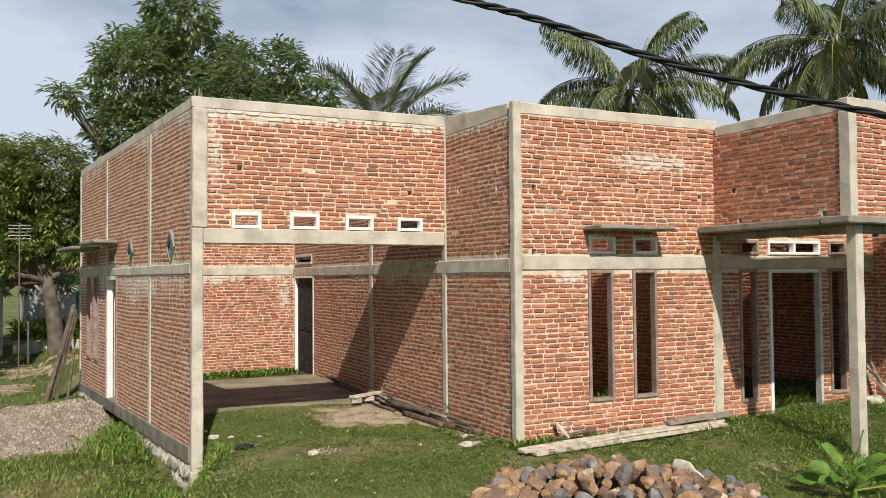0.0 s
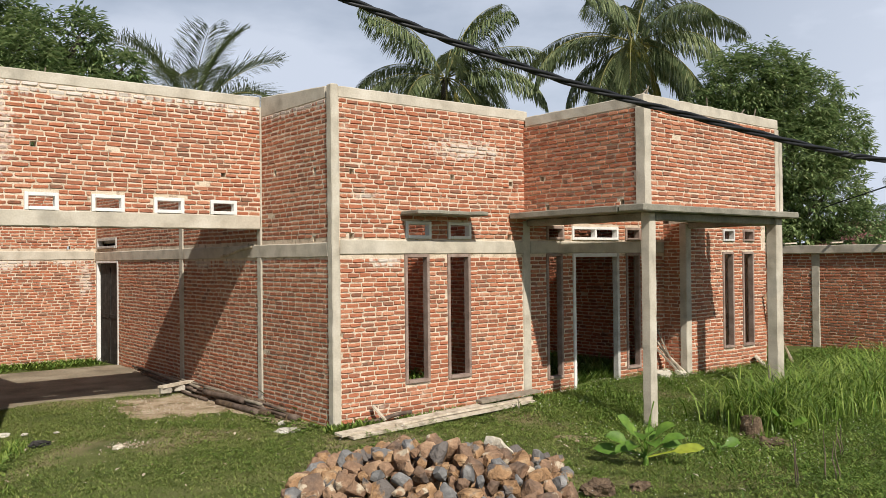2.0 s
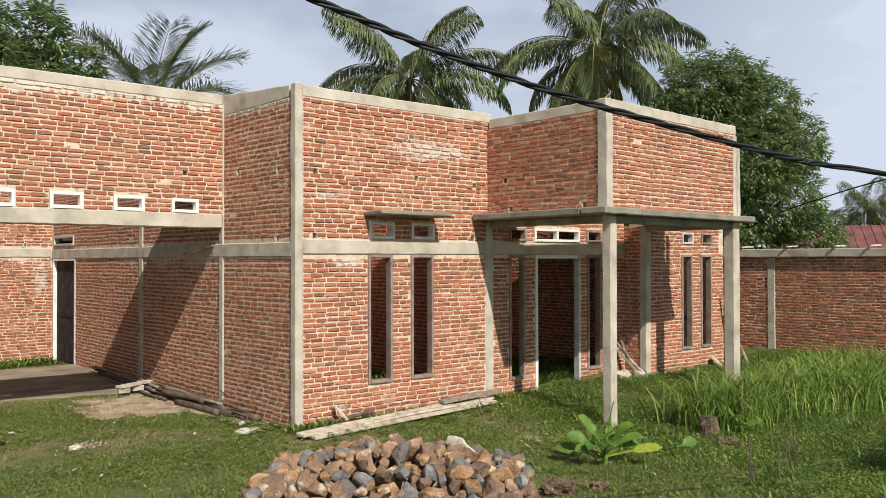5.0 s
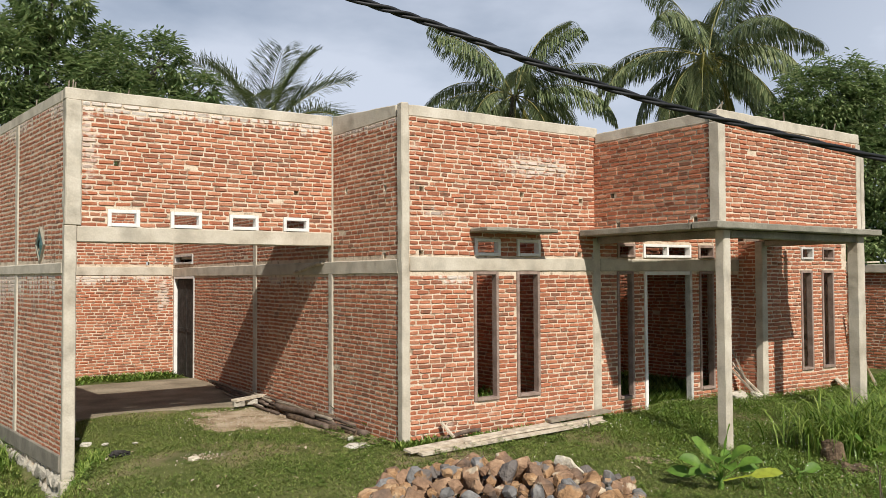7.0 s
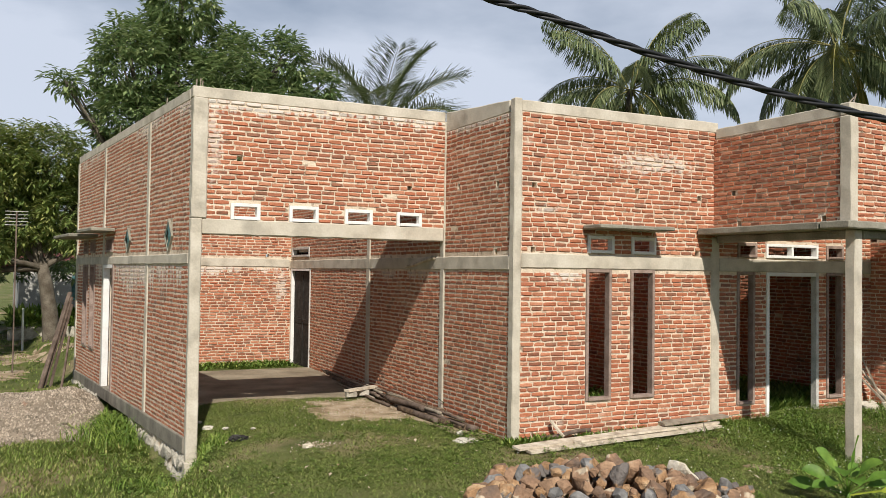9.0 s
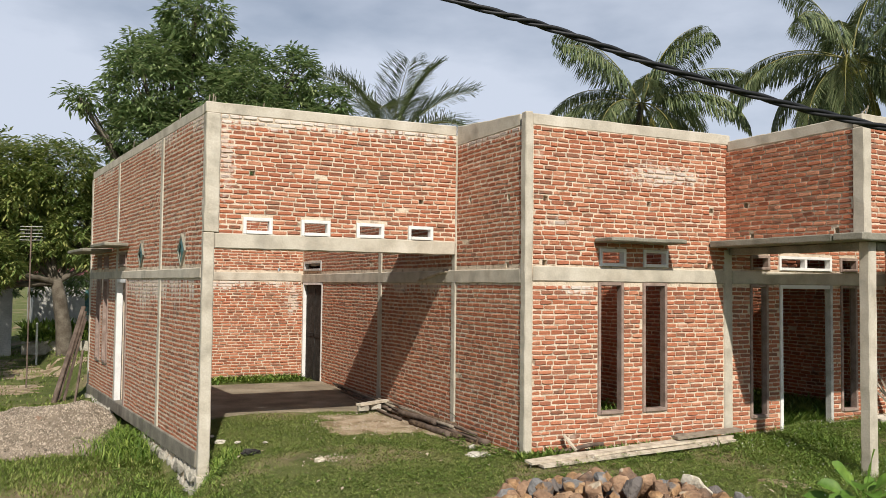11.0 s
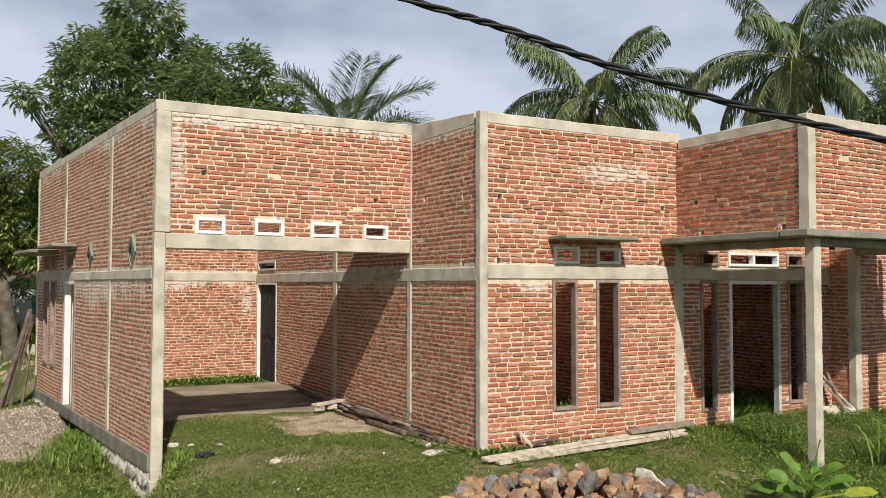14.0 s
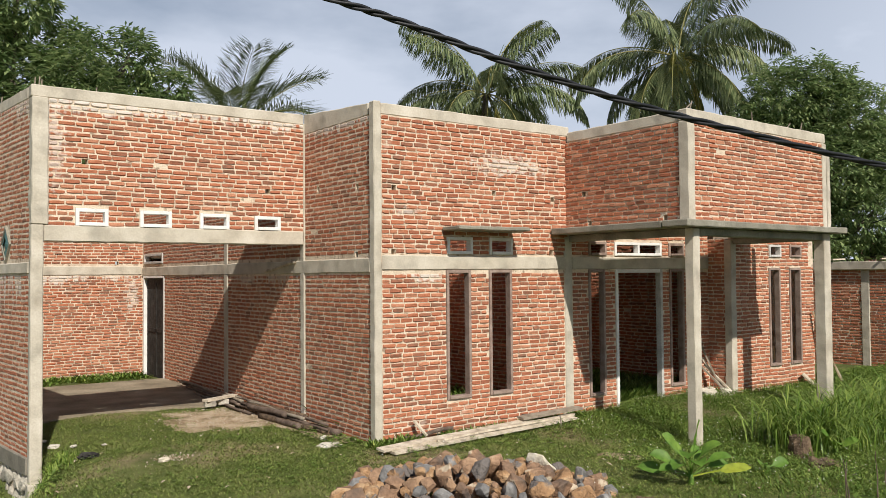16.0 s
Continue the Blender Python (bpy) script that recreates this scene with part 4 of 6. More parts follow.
def plank(name, a, b, w, t, material, label, seed=0, group="", roll=0.0, category="plank"):
    """A sawn board from a to b, slightly bent and split."""
    a, b = Vector(a), Vector(b)
    n = 14
    d = (b - a)
    m = Matrix.Translation(a) @ d.to_track_quat("X", "Z").to_matrix().to_4x4() @ Matrix.Rotation(radians(roll), 4, "X")
    bm = bmesh.new()
    rings = []
    L = d.length
    for i in range(n + 1):
        x = L * i / n
        o = Vector((0, 0.02 * noise.noise(Vector((x * 0.8, seed, 0))), 0.012 * noise.noise(Vector((x * 0.7, seed, 5)))))
        ww = w * (1 + 0.1 * noise.noise(Vector((x * 2, seed, 9))))
        rings.append([bm.verts.new(m @ (Vector((x + (0.03 * noise.noise(Vector((seed, k, i))) if i in (0, n) else 0), y, z)) + o)) for k, (y, z) in enumerate(((-ww / 2, 0), (ww / 2, 0), (ww / 2, t), (-ww / 2, t)))])
    for i in range(n):
        for k in range(4):
            bm.faces.new((rings[i][k], rings[i + 1][k], rings[i + 1][(k + 1) % 4], rings[i][(k + 1) % 4]))
    bm.faces.new(rings[0][::-1])
    bm.faces.new(rings[-1])
    bmesh.ops.recalc_face_normals(bm, faces=bm.faces)
    return thing(name, bm, material, label, category, group)


def pole(name, a, b, r0, r1, material, label, seed=0, group="", category="pole", sides=8):
    a, b = Vector(a), Vector(b)
    bm = bmesh.new()
    n = 12
    d = b - a
    m = Matrix.Translation(a) @ d.to_track_quat("X", "Z").to_matrix().to_4x4()
    rings = []
    for i in range(n + 1):
        s = i / n
        r = r0 + (r1 - r0) * s
        r *= 1 + 0.12 * noise.noise(Vector((s * 6, seed, 1)))
        o = Vector((0, 0.05 * noise.noise(Vector((s * 2.2, seed, 3))), 0.02 * noise.noise(Vector((s * 2, seed, 8)))))
        rings.append([bm.verts.new(m @ (Vector((d.length * s, r * math.cos(k * 2 * math.pi / sides), r * math.sin(k * 2 * math.pi / sides))) + o)) for k in range(sides)])
    for i in range(n):
        for k in range(sides):
            bm.faces.new((rings[i][k], rings[i + 1][k], rings[i + 1][(k + 1) % sides], rings[i][(k + 1) % sides]))
    bm.faces.new(rings[0][::-1])
    bm.faces.new(rings[-1])
    bmesh.ops.recalc_face_normals(bm, faces=bm.faces)
    return thing(name, bm, material, label, category, group, smooth=True)


G = ground_z
PALE = "long pale weathered plank lying along the wall"
plank("plank", (-0.28, -0.55, G(-0.28, -0.55) + 0.055), (2.35, -0.30, G(2.3, -0.3) + 0.08), 0.15, 0.026, M_PALEWOOD, PALE, 1, "planks by the wall", 6)
plank("plank", (-0.15, -0.62, G(-0.1, -0.6) + 0.02), (3.05, -0.42, G(3, -0.4) + 0.06), 0.13, 0.03, M_PALEWOOD, PALE, 2, "planks by the wall", 3)
plank("plank", (0.55, -0.52, G(0.5, -0.5) + 0.05), (3.1, -0.34, G(3, -0.3) + 0.10), 0.11, 0.028, M_PALEWOOD, PALE, 3, "planks by the wall", -4)
plank("plank", (2.15, -0.30, G(2.2, -0.3) + 0.13), (3.3, -0.30, G(3.3, -0.3) + 0.15), 0.14, 0.03, M_GREYWOOD, "grey weathered plank end on the pale planks", 4, "planks by the wall", 5)
pole("pole", (2.3, -0.17, G(2.3, -0.2) + 0.13), (3.15, -0.2, G(3, -0.2) + 0.15), 0.035, 0.03, M_DARKWOOD, "dark weathered pole by the wall", 5)
pole("pole", (0.35, -0.15, G(0.3, -0.2) + 0.05), (1.1, -0.13, G(1, -0.2) + 0.12), 0.035, 0.025, M_DARKWOOD, "dark weathered pole by the wall", 6)
plank("plank", (0.62, -0.22, G(0.6, -0.2) + 0.06), (0.52, -0.08, G(0.5, -0.1) + 0.24), 0.06, 0.02, M_PALEWOOD, "short pale board leaning on the brick wall", 7)
plank("stake", (2.62, -0.62, G(2.6, -0.6) - 0.05), (2.60, -0.60, G(2.6, -0.6) + 0.17), 0.03, 0.015, M_GREYWOOD, "short grey wooden stake in the grass", 8, category="stake")
_r = random.Random(4)
for _i in range(17):
    _y0 = _r.uniform(0.7, 4.2)
    _y1 = min(_y0 + _r.uniform(1.8, 3.6), 7.2)
    _z = _r.choice((0.03, 0.03, 0.08, 0.13))
    _x = -0.10 - _r.uniform(0.04, 0.32) * (1 - _z * 3)
    pole("bamboo_pole", (_x + _r.uniform(-0.06, 0.04), _y0, G(_x, _y0) + _z + 0.01), (_x + _r.uniform(-0.04, 0.06), _y1, -0.03 + _z), _r.uniform(0.016, 0.034), _r.uniform(0.012, 0.024), M_DARKWOOD if _i % 4 else M_GREYWOOD,
         "dark weathered pole lying along the brick wall", 20 + _i, "poles along the wall")
for _i in range(7):
    _y0, _x = 0.75 + 0.22 * _i + _r.uniform(-0.1, 0.1), -0.13 - 0.075 * (_i % 4)
    _z = 0.05 if _i < 4 else 0.13
    pole("log", (_x, _y0, G(_x, _y0) + _z), (_x - 0.05 + _r.uniform(-0.05, 0.05), _y0 + _r.uniform(1.2, 2.0), G(_x, _y0 + 1.5) + _z), _r.uniform(0.04, 0.055), _r.uniform(0.03, 0.045), M_STUMP if _i % 3 else M_DARKWOOD,
         "short brown log stacked at the foot of the brick wall", 120 + _i, "logs by the corner", "log")
plank("plank", (-0.75, 4.05, 0.08), (-0.15, 4.3, 0.10), 0.13, 0.035, M_PALEWOOD, "pale board resting on two broken bricks", 11)
for _x, _y in ((-0.66, 4.08), (-0.40, 4.19)):
    thing("loose_block", box((-0.09, -0.05, 0), (0.09, 0.05, 0.085), Matrix.Translation((_x, _y, -0.01)), 0.008), M_STONE, "broken block carrying a board", "block", "blocks under the board")
# boards that lean
for _i, (a, b, w, mm) in enumerate((((6.60, -0.38, 0.0), (6.35, -0.05, 0.95), 0.05, M_GREYWOOD), ((6.68, -0.42, 0.0), (6.42, -0.06, 0.62), 0.07, M_PALEWOOD), ((6.66, -0.58, 0.0), (6.48, -0.07, 0.50), 0.06, M_PALEWOOD), ((6.55, -0.55, 0.0), (6.3, -0.07, 0.55), 0.06, M_GREYWOOD))):
    plank("plank", a, b, w, 0.025, mm, "board leaning on the brick wall under the porch", 30 + _i, "boards under the porch")
for _i, (a, b, w, mm) in enumerate((((9.5, -0.85, -0.05), (9.24, -0.5, 1.05), 0.09, M_PALEWOOD), ((9.65, -0.8, -0.05), (9.34, -0.46, 0.9), 0.12, M_PALEWOOD), ((9.4, -0.9, -0.05), (9.1, -0.5, 1.35), 0.05, M_BAMBOO), ((8.85, -0.75, -0.05), (8.75, -0.5, 0.22), 0.2, M_PALEWOOD))):
    plank("plank", a, b, w, 0.025, mm, "pale board leaning on the wing wall", 40 + _i, "boards at the wing")
for _i, (a, b, w) in enumerate((((-5.25, 9.85, -0.5), (-4.68, 10.35, 1.55), 0.10), ((-5.18, 9.95, -0.5), (-4.66, 10.3, 1.45), 0.08), ((-5.05, 10.05, -0.5), (-4.65, 10.25, 1.3), 0.07), ((-4.85, 9.7, -0.48), (-4.70, 9.95, 0.65), 0.04))):
    plank("plank", a, b, w, 0.03, M_DARKWOOD, "weathered plank leaning on the corner of the house", 50 + _i, "planks at the corner")


def lump(name, x, y, z, sx, sy, sz, material, label, category, seed, sub=3):
    bm = bmesh.new()
    bmesh.ops.create_icosphere(bm, subdivisions=sub, radius=1.0)
    amp = 0.75 if material is M_LIME else 1.0
    for v in bm.verts:
        k = 1 + amp * 0.6 * noise.noise(v.co * 1.9 + Vector((seed, 0, 0))) + amp * 0.4 * noise.noise(v.co * 4.5 + Vector((seed, 3, 0)))
        v.co = Vector((v.co.x * sx * k + x, v.co.y * sy * k + y, v.co.z * sz * k + z))
    return thing(name, bm, material, label, category, smooth=False)


lump("lime_spill", -0.50, 0.30, G(-0.5, 0.3) + 0.01, 0.15, 0.10, 0.04, M_LIME, "spilled heap of white lime by the corner", "heap", 2)
lump("lime_lump", -0.42, 0.62, G(-0.42, 0.6) + 0.03, 0.045, 0.035, 0.04, M_LIME, "white lump of lime on the ground", "lump", 3)
for _i, (x, y, s) in enumerate(((-3.25, 2.75, 0.12), (-3.05, 2.55, 0.07), (-3.3, 3.1, 0.06), (-2.75, 2.2, 0.05))):
    lump("rubble_lump", x, y, G(x, y) + 0.02, s * 0.65, s * 0.45, s * 0.3, M_LIME, "white mortar rubble lying in the grass", "rubble", 10 + _i, 2)
lump("burnt_log", -3.05, 1.75, G(-3.05, 1.75) + 0.03, 0.12, 0.05, 0.045, M_CHAR_SHADE, "charred black piece of wood in the grass", "log", 5)


def stump(x, y, r, h, seed):
    bm = bmesh.new()
    n, k = 9, 22
    rings = []
    for i in range(n + 1):
        t = i / n
        ring = []
        for j in range(k):
            a = j * 2 * math.pi / k
            w = r * (1.25 - 0.35 * t) * (1 + 0.3 * noise.noise(Vector((math.cos(a) * 2, math.sin(a) * 2, t * 1.5 + seed))) + 0.12 * noise.noise(Vector((math.cos(a) * 7, math.sin(a) * 7, t * 3))))
            ring.append(bm.verts.new((x + w * math.cos(a), y + w * math.sin(a), ground_z(x, y) - 0.05 + (h + 0.05) * t + (0.04 * noise.noise(Vector((a, seed, 0))) if i == n else 0))))
        rings.append(ring)
    for i in range(n):
        for j in range(k):
            bm.faces.new((rings[i][j], rings[i][(j + 1) % k], rings[i + 1][(j + 1) % k], rings[i + 1][j]))
    mid = bm.verts.new((x, y, ground_z(x, y) + h - 0.04))
    for j in range(k):
        bm.faces.new((rings[n][j], rings[n][(j + 1) % k], mid))
    return thing("tree_stump", bm, M_STUMP, "rotting brown tree stump among the grass", "stump")


stump(3.75, -3.5, 0.12, 0.24, 3)
lump("tree_stump", 3.45, -3.95, G(3.45, -3.95) + 0.0, 0.22, 0.15, 0.09, M_STUMP, "low rotten stump among the weeds", "stump", 7)
lump("coconut_husk", 0.72, -4.25, G(0.72, -4.25) + 0.02, 0.11, 0.07, 0.06, M_STUMP, "brown coconut husk in the grass", "husk", 9)
for _i, (x, y) in enumerate(((6.1, -0.35), (6.3, -0.3), (6.0, -0.55), (6.45, -0.5))):
    lump("rubble_lump", x, y, G(x, y) + 0.05, 0.13, 0.1, 0.09, M_CONC, "grey concrete rubble by the porch wall", "rubble", 20 + _i, 2)

lump("rotten_log", 0.28, -4.12, G(0.28, -4.12) + 0.03, 0.17, 0.12, 0.10, M_STUMP, "rotten brown log end lying in the grass", "log", 17)
lump("brick_bat", -2.46, 0.68, G(-2.46, 0.68) + 0.02, 0.065, 0.04, 0.035, M_CRUMB, "pale broken brick on bare earth", "brick", 18, 2)
for _i, (x, y, h) in enumerate(((1.77, -5.18, 0.46), (1.83, -5.16, 0.42), (2.21, -5.31, 0.40), (2.24, -5.22, 0.5), (2.30, -5.30, 0.44), (3.45, -4.75, 0.42), (3.55, -4.72, 0.36))):
    pole("dry_stem", (x, y, G(x, y) - 0.03), (x + 0.03 * ((_i * 7) % 5 - 2) / 2, y + 0.02, G(x, y) + h), 0.008, 0.003, M_DARKWOOD, "thin dry brown stem standing in the weeds", 80 + _i, "dry stems", "stem")
for _i in range(9):  # sticks laid across the cap of the boundary wall
    y = 4.6 - 0.95 * _i + 0.12 * ((_i * 5) % 3 - 1)
    plank("cap_stick", (12.34, y, 2.335), (12.74, y - 0.05, 2.345), 0.05, 0.03, M_PALEWOOD, "short pale stick lying across the wall cap", 90 + _i, "sticks on the boundary wall")


def heap_z(x, y):
    cx, cy = -4.8, 6.9
    a = (x - cx) / 3.1 if x < cx else (x - cx) / 0.9
    r = math.hypot(a, (y - cy) / 2.3)
    return ground_z(x, y) + 0.66 * max(0.0, 1 - r) ** 0.85 + 0.09 * noise.noise(Vector((x * 1.3, y * 1.3, 2))) + 0.03 * noise.noise(Vector((x * 3.7, y * 3.7, 5))) - 0.06


def gravel_heap():
    bm = bmesh.new()
    nx, ny = 60, 56
    g = {}
    for i in range(nx + 1):
        for k in range(ny + 1):
            y = 3.5 + 5.4 * k / ny
            x = -9.2 + (9.2 - 3.78 - 0.105 * (y - 2)) * i / nx
            g[i, k] = bm.verts.new((x, y, heap_z(x, y) + 0.02 * noise.noise(Vector((x * 6, y * 6, 1)))))
    for i in range(nx):
        for k in range(ny):
            bm.faces.new((g[i, k], g[i + 1, k], g[i + 1, k + 1], g[i, k + 1]))
    heap = thing("gravel_heap", bm, M_GRAVEL, "low heap of pale grey and brown gravel", "heap", kind="stuff", smooth=True)
    rng = np.random.default_rng(3)
    vs, fs = [], []
    base = np.array([(1, 0, -.3), (-.5, .87, -.3), (-.5, -.87, -.3), (0.1, 0, 0.8)])
    for _ in range(26000):
        x, y = rng.uniform(-8.6, -3.95), rng.uniform(3.7, 8.7)
        if x > -3.85 - 0.105 * (y - 2):
            continue
        z = heap_z(x, y)
        if z < ground_z(x, y) + rng.uniform(-0.05, 0.06):
            continue
        s = rng.uniform(0.012, 0.034)
        k = len(vs)
        t = rng.uniform(0, 6.28)
        c, d = math.cos(t), math.sin(t)
        for p in base:
            vs.append((x + s * (c * p[0] - d * p[1]), y + s * (d * p[0] + c * p[1]), z + s * p[2]))
        fs += [(k, k + 1, k + 3), (k + 1, k + 2, k + 3), (k + 2, k, k + 3)]
    me = bpy.data.meshes.new("pebbles")
    me.from_pydata(vs, [], fs)
    me.materials.append(M_PEBBLE)
    ob = new("pebbles", me)
    ob.parent = heap
    tagged(ob, kind="stuff")


gravel_heap()


# cables overhead
def cable(name, pts, strands, r, twist, material, label):
    root = empty(name, pts[0], label, "cable")
    inv = root.matrix_basis.inverted()
    P = [Vector(p) for p in pts]
    for s in range(strands):
        cu = bpy.data.curves.new("strand", "CURVE")
        cu.dimensions, cu.bevel_depth, cu.bevel_resolution = "3D", r, 2
        sp = cu.splines.new("POLY")
        n = 700 if strands > 1 else 60
        sp.points.add(n)
        for i in range(n + 1):
            f = i / n * (len(P) - 1)
            k = min(int(f), len(P) - 2)
            f -= k
            p0, p1, p2, p3 = P[max(k - 1, 0)], P[k], P[k + 1], P[min(k + 2, len(P) - 1)]
            p = 0.5 * (2 * p1 + (p2 - p0) * f + (2 * p0 - 5 * p1 + 4 * p2 - p3) * f * f + (3 * p1 - p0 - 3 * p2 + p3) * f ** 3)
            d = (p2 - p1).normalized()
            side = d.cross(Vector((0, 0, 1))).normalized()
            up = side.cross(d)
            a = i / n * twist * 2 * math.pi + s * 2 * math.pi / strands
            o = (side * math.cos(a) + up * math.sin(a)) * (r * 1.15 if strands > 1 else 0)
            sp.points[i].co = (*(inv @ (p + o)), 1)
        cu.materials.append(material)
        ob = new("strand_curve", cu)
        me = bpy.data.meshes.new_from_object(ob.evaluated_get(bpy.context.evaluated_depsgraph_get()))
        bpy.data.objects.remove(ob)
        mo = new("strand", me)
        mo.parent = root
    return root


def at(dx, dy, slope, h=None, dist=None):
    """A point seen from the stand in direction (dx, dy) with that slope."""
    d = dist if dist else h / slope
    return (-5.58 + dx * d, -9.27 + dy * d, 2.07 + slope * d)


CABLE = [at(0.4139, 0.9103, 0.3474, dist=3.501), at(0.5384, 0.8427, 0.3048, dist=3.59), at(0.6390, 0.7692, 0.2550, dist=3.735), at(0.7387, 0.6740, 0.2026, dist=3.988),
         at(0.8193, 0.5734, 0.1594, dist=4.335), at(0.8931, 0.4498, 0.1116, dist=4.909), at(0.9251, 0.3796, 0.0936, dist=5.334)]
_a, _b = Vector(CABLE[0]), Vector(CABLE[1])
_c, _d = Vector(CABLE[-1]), Vector(CABLE[-2])
cable("power_cable", [tuple(_a + (_a - _b) * 3.0 + Vector((0, 0, 0.02)))] + CABLE + [tuple(_c + (_c - _d) * 6.0 + Vector((0, 0, 0.05)))], 3, 0.0082, 11, M_CABLE, "thick twisted black power cable overhead")
_p = [at(0.883, 0.469, 0.048, dist=30), at(0.908, 0.418, 0.067, dist=27), at(0.927, 0.375, 0.081, dist=25), at(0.96, 0.28, 0.105, dist=23)]
cable("thin_cable", _p, 1, 0.02, 0, M_CABLE, "thin black service cable overhead")
pole("wall_stick", (-0.03, 2.25, 2.30), (-0.10, 3.15, 2.16), 0.03, 0.025, M_PALEWOOD, "pale stick stuck to the ring beam", 71, category="stick")

# plants --------------------------------------------------------------------------------------
def tube(bm, pts, r0, r1, sides=7):
    rings = []
    n = len(pts)
    for i, p in enumerate(pts):
        p = Vector(p)
        d = (Vector(pts[min(i + 1, n - 1)]) - Vector(pts[max(i - 1, 0)])).normalized()
        s = d.orthogonal().normalized()
        u = d.cross(s)
        r = r0 + (r1 - r0) * i / (n - 1)
        rings.append([bm.verts.new(p + (s * math.cos(k * 2 * math.pi / sides) + u * math.sin(k * 2 * math.pi / sides)) * r) for k in range(sides)])
    for i in range(n - 1):
        for k in range(sides):
            bm.faces.new((rings[i][k], rings[i][(k + 1) % sides], rings[i + 1][(k + 1) % sides], rings[i + 1][k]))
    bm.faces.new(rings[-1])


def blades(name, base, tip, width, material, parent=None, fold=0.0, mid=0.5):
    """Many leaves at once: arrays of their feet, tips and widths; each a kite of two triangles."""
    n = len(base)
    d = tip - base
    L = np.linalg.norm(d, axis=1, keepdims=True) + 1e-9
    d = d / L
    side = np.cross(d, np.array([[0.13, 0.21, 1.0]]))
    side /= np.linalg.norm(side, axis=1, keepdims=True) + 1e-9
    up = np.cross(side, d)
    c = base + d * L * mid + up * (fold * L)
    v = np.empty((n, 4, 3))
    v[:, 0], v[:, 1], v[:, 2], v[:, 3] = base, c + side * width[:, None] / 2, tip, c - side * width[:, None] / 2
    me = bpy.data.meshes.new(name)
    me.vertices.add(n * 4)
    me.vertices.foreach_set("co", v.reshape(-1))
    idx = np.arange(n)[:, None] * 4 + np.array([[0, 1, 2, 3]])
    me.loops.add(n * 4)
    me.loops.foreach_set("vertex_index", idx.reshape(-1).astype(np.int32))
    me.polygons.add(n)
    me.polygons.foreach_set("loop_start", (np.arange(n) * 4).astype(np.int32))
    me.update(calc_edges=True)
    me.materials.append(material)
    ob = new(name, me)
    if parent:
        ob.parent = parent
    return ob


def leafy_tree(at_xy, blobs, whorls, leaf, material, label, seed, trunk_r=0.22, lean=(0, 0), hang=0.35):
    """A broadleaved tree: trunk, limbs to each mass of foliage, and whorls of long leaves on the masses.
    blobs: (dx, dy, z, radius, height) round the foot."""
    x0, y0 = at_xy
    z0 = ground_z(x0, y0) - 0.1
    root = empty("tree", (x0, y0, z0), label, "tree")
    rng = np.random.default_rng(seed)
    bm = bmesh.new()
    fork = Vector((lean[0], lean[1], 2.3))
    tube(bm, [(0, 0, 0), (lean[0] * 0.2, lean[1] * 0.3, 0.9), (lean[0] * 0.6, lean[1] * 0.7, 1.7), fork], trunk_r * 1.25, trunk_r * 0.8, 10)
    part("trunk", bm, M_BARK, root, smooth=True)
    for b in blobs:
        bm = bmesh.new()
        e = Vector((b[0], b[1], b[2] - z0))
        q = fork.lerp(e, 0.5) + Vector((rng.uniform(-0.3, 0.3), rng.uniform(-0.3, 0.3), -0.15))
        tube(bm, [fork - Vector((0, 0, 0.1)), fork.lerp(q, 0.5), q, e, e + Vector((rng.uniform(-0.4, 0.4), rng.uniform(-0.4, 0.4), b[4] * 0.2))], trunk_r * 0.5, 0.03)
        for _ in range(4):
            t = e + Vector((rng.uniform(-1, 1) * b[3] * 0.55, rng.uniform(-1, 1) * b[3] * 0.55, rng.uniform(-0.4, 0.5) * b[4]))
            tube(bm, [q, q.lerp(t, 0.5) + Vector((0, 0, 0.1)), t], 0.06, 0.012, 5)
        part("limb", bm, M_BARK, root, smooth=True)
    vol = np.array([b[3] ** 2 * b[4] for b in blobs]) ** 0.7
    pick = rng.choice(len(blobs), whorls, p=vol / vol.sum())
    B = np.array(blobs)[pick]
    d = rng.normal(size=(whorls, 3))
    d /= np.linalg.norm(d, axis=1, keepdims=True)
    rad = rng.uniform(0.35, 1.0, whorls) ** 0.45
    lump_ = np.array([noise.noise(Vector(q * 2.3 + s)) for q, s in zip(d, pick * 3.7)])
    rad *= 1 + 0.34 * lump_
    c = np.stack([B[:, 0] + d[:, 0] * rad * B[:, 3], B[:, 1] + d[:, 1] * rad * B[:, 3], B[:, 2] - z0 + d[:, 2] * rad * B[:, 4]], 1)
    per = 12
    ang = rng.uniform(0, 6.283, (whorls, per))
    out = np.stack([np.cos(ang), np.sin(ang), rng.uniform(-hang - 0.35, -hang + 0.75, (whorls, per))], 2)
    out += d[:, None, :] * 0.55
    out /= np.linalg.norm(out, axis=2, keepdims=True)
    ln = rng.uniform(0.65, 1.25, (whorls, per, 1)) * leaf
    base = (c[:, None, :] + out * 0.03 + rng.normal(size=(whorls, per, 3)) * 0.05).reshape(-1, 3)
    tip = base + (out * ln).reshape(-1, 3)
    crown = blades("crown", base, tip, (ln * 0.27).reshape(-1), material, root, 0.06)
    tagged(crown, kind="stuff")
    return root


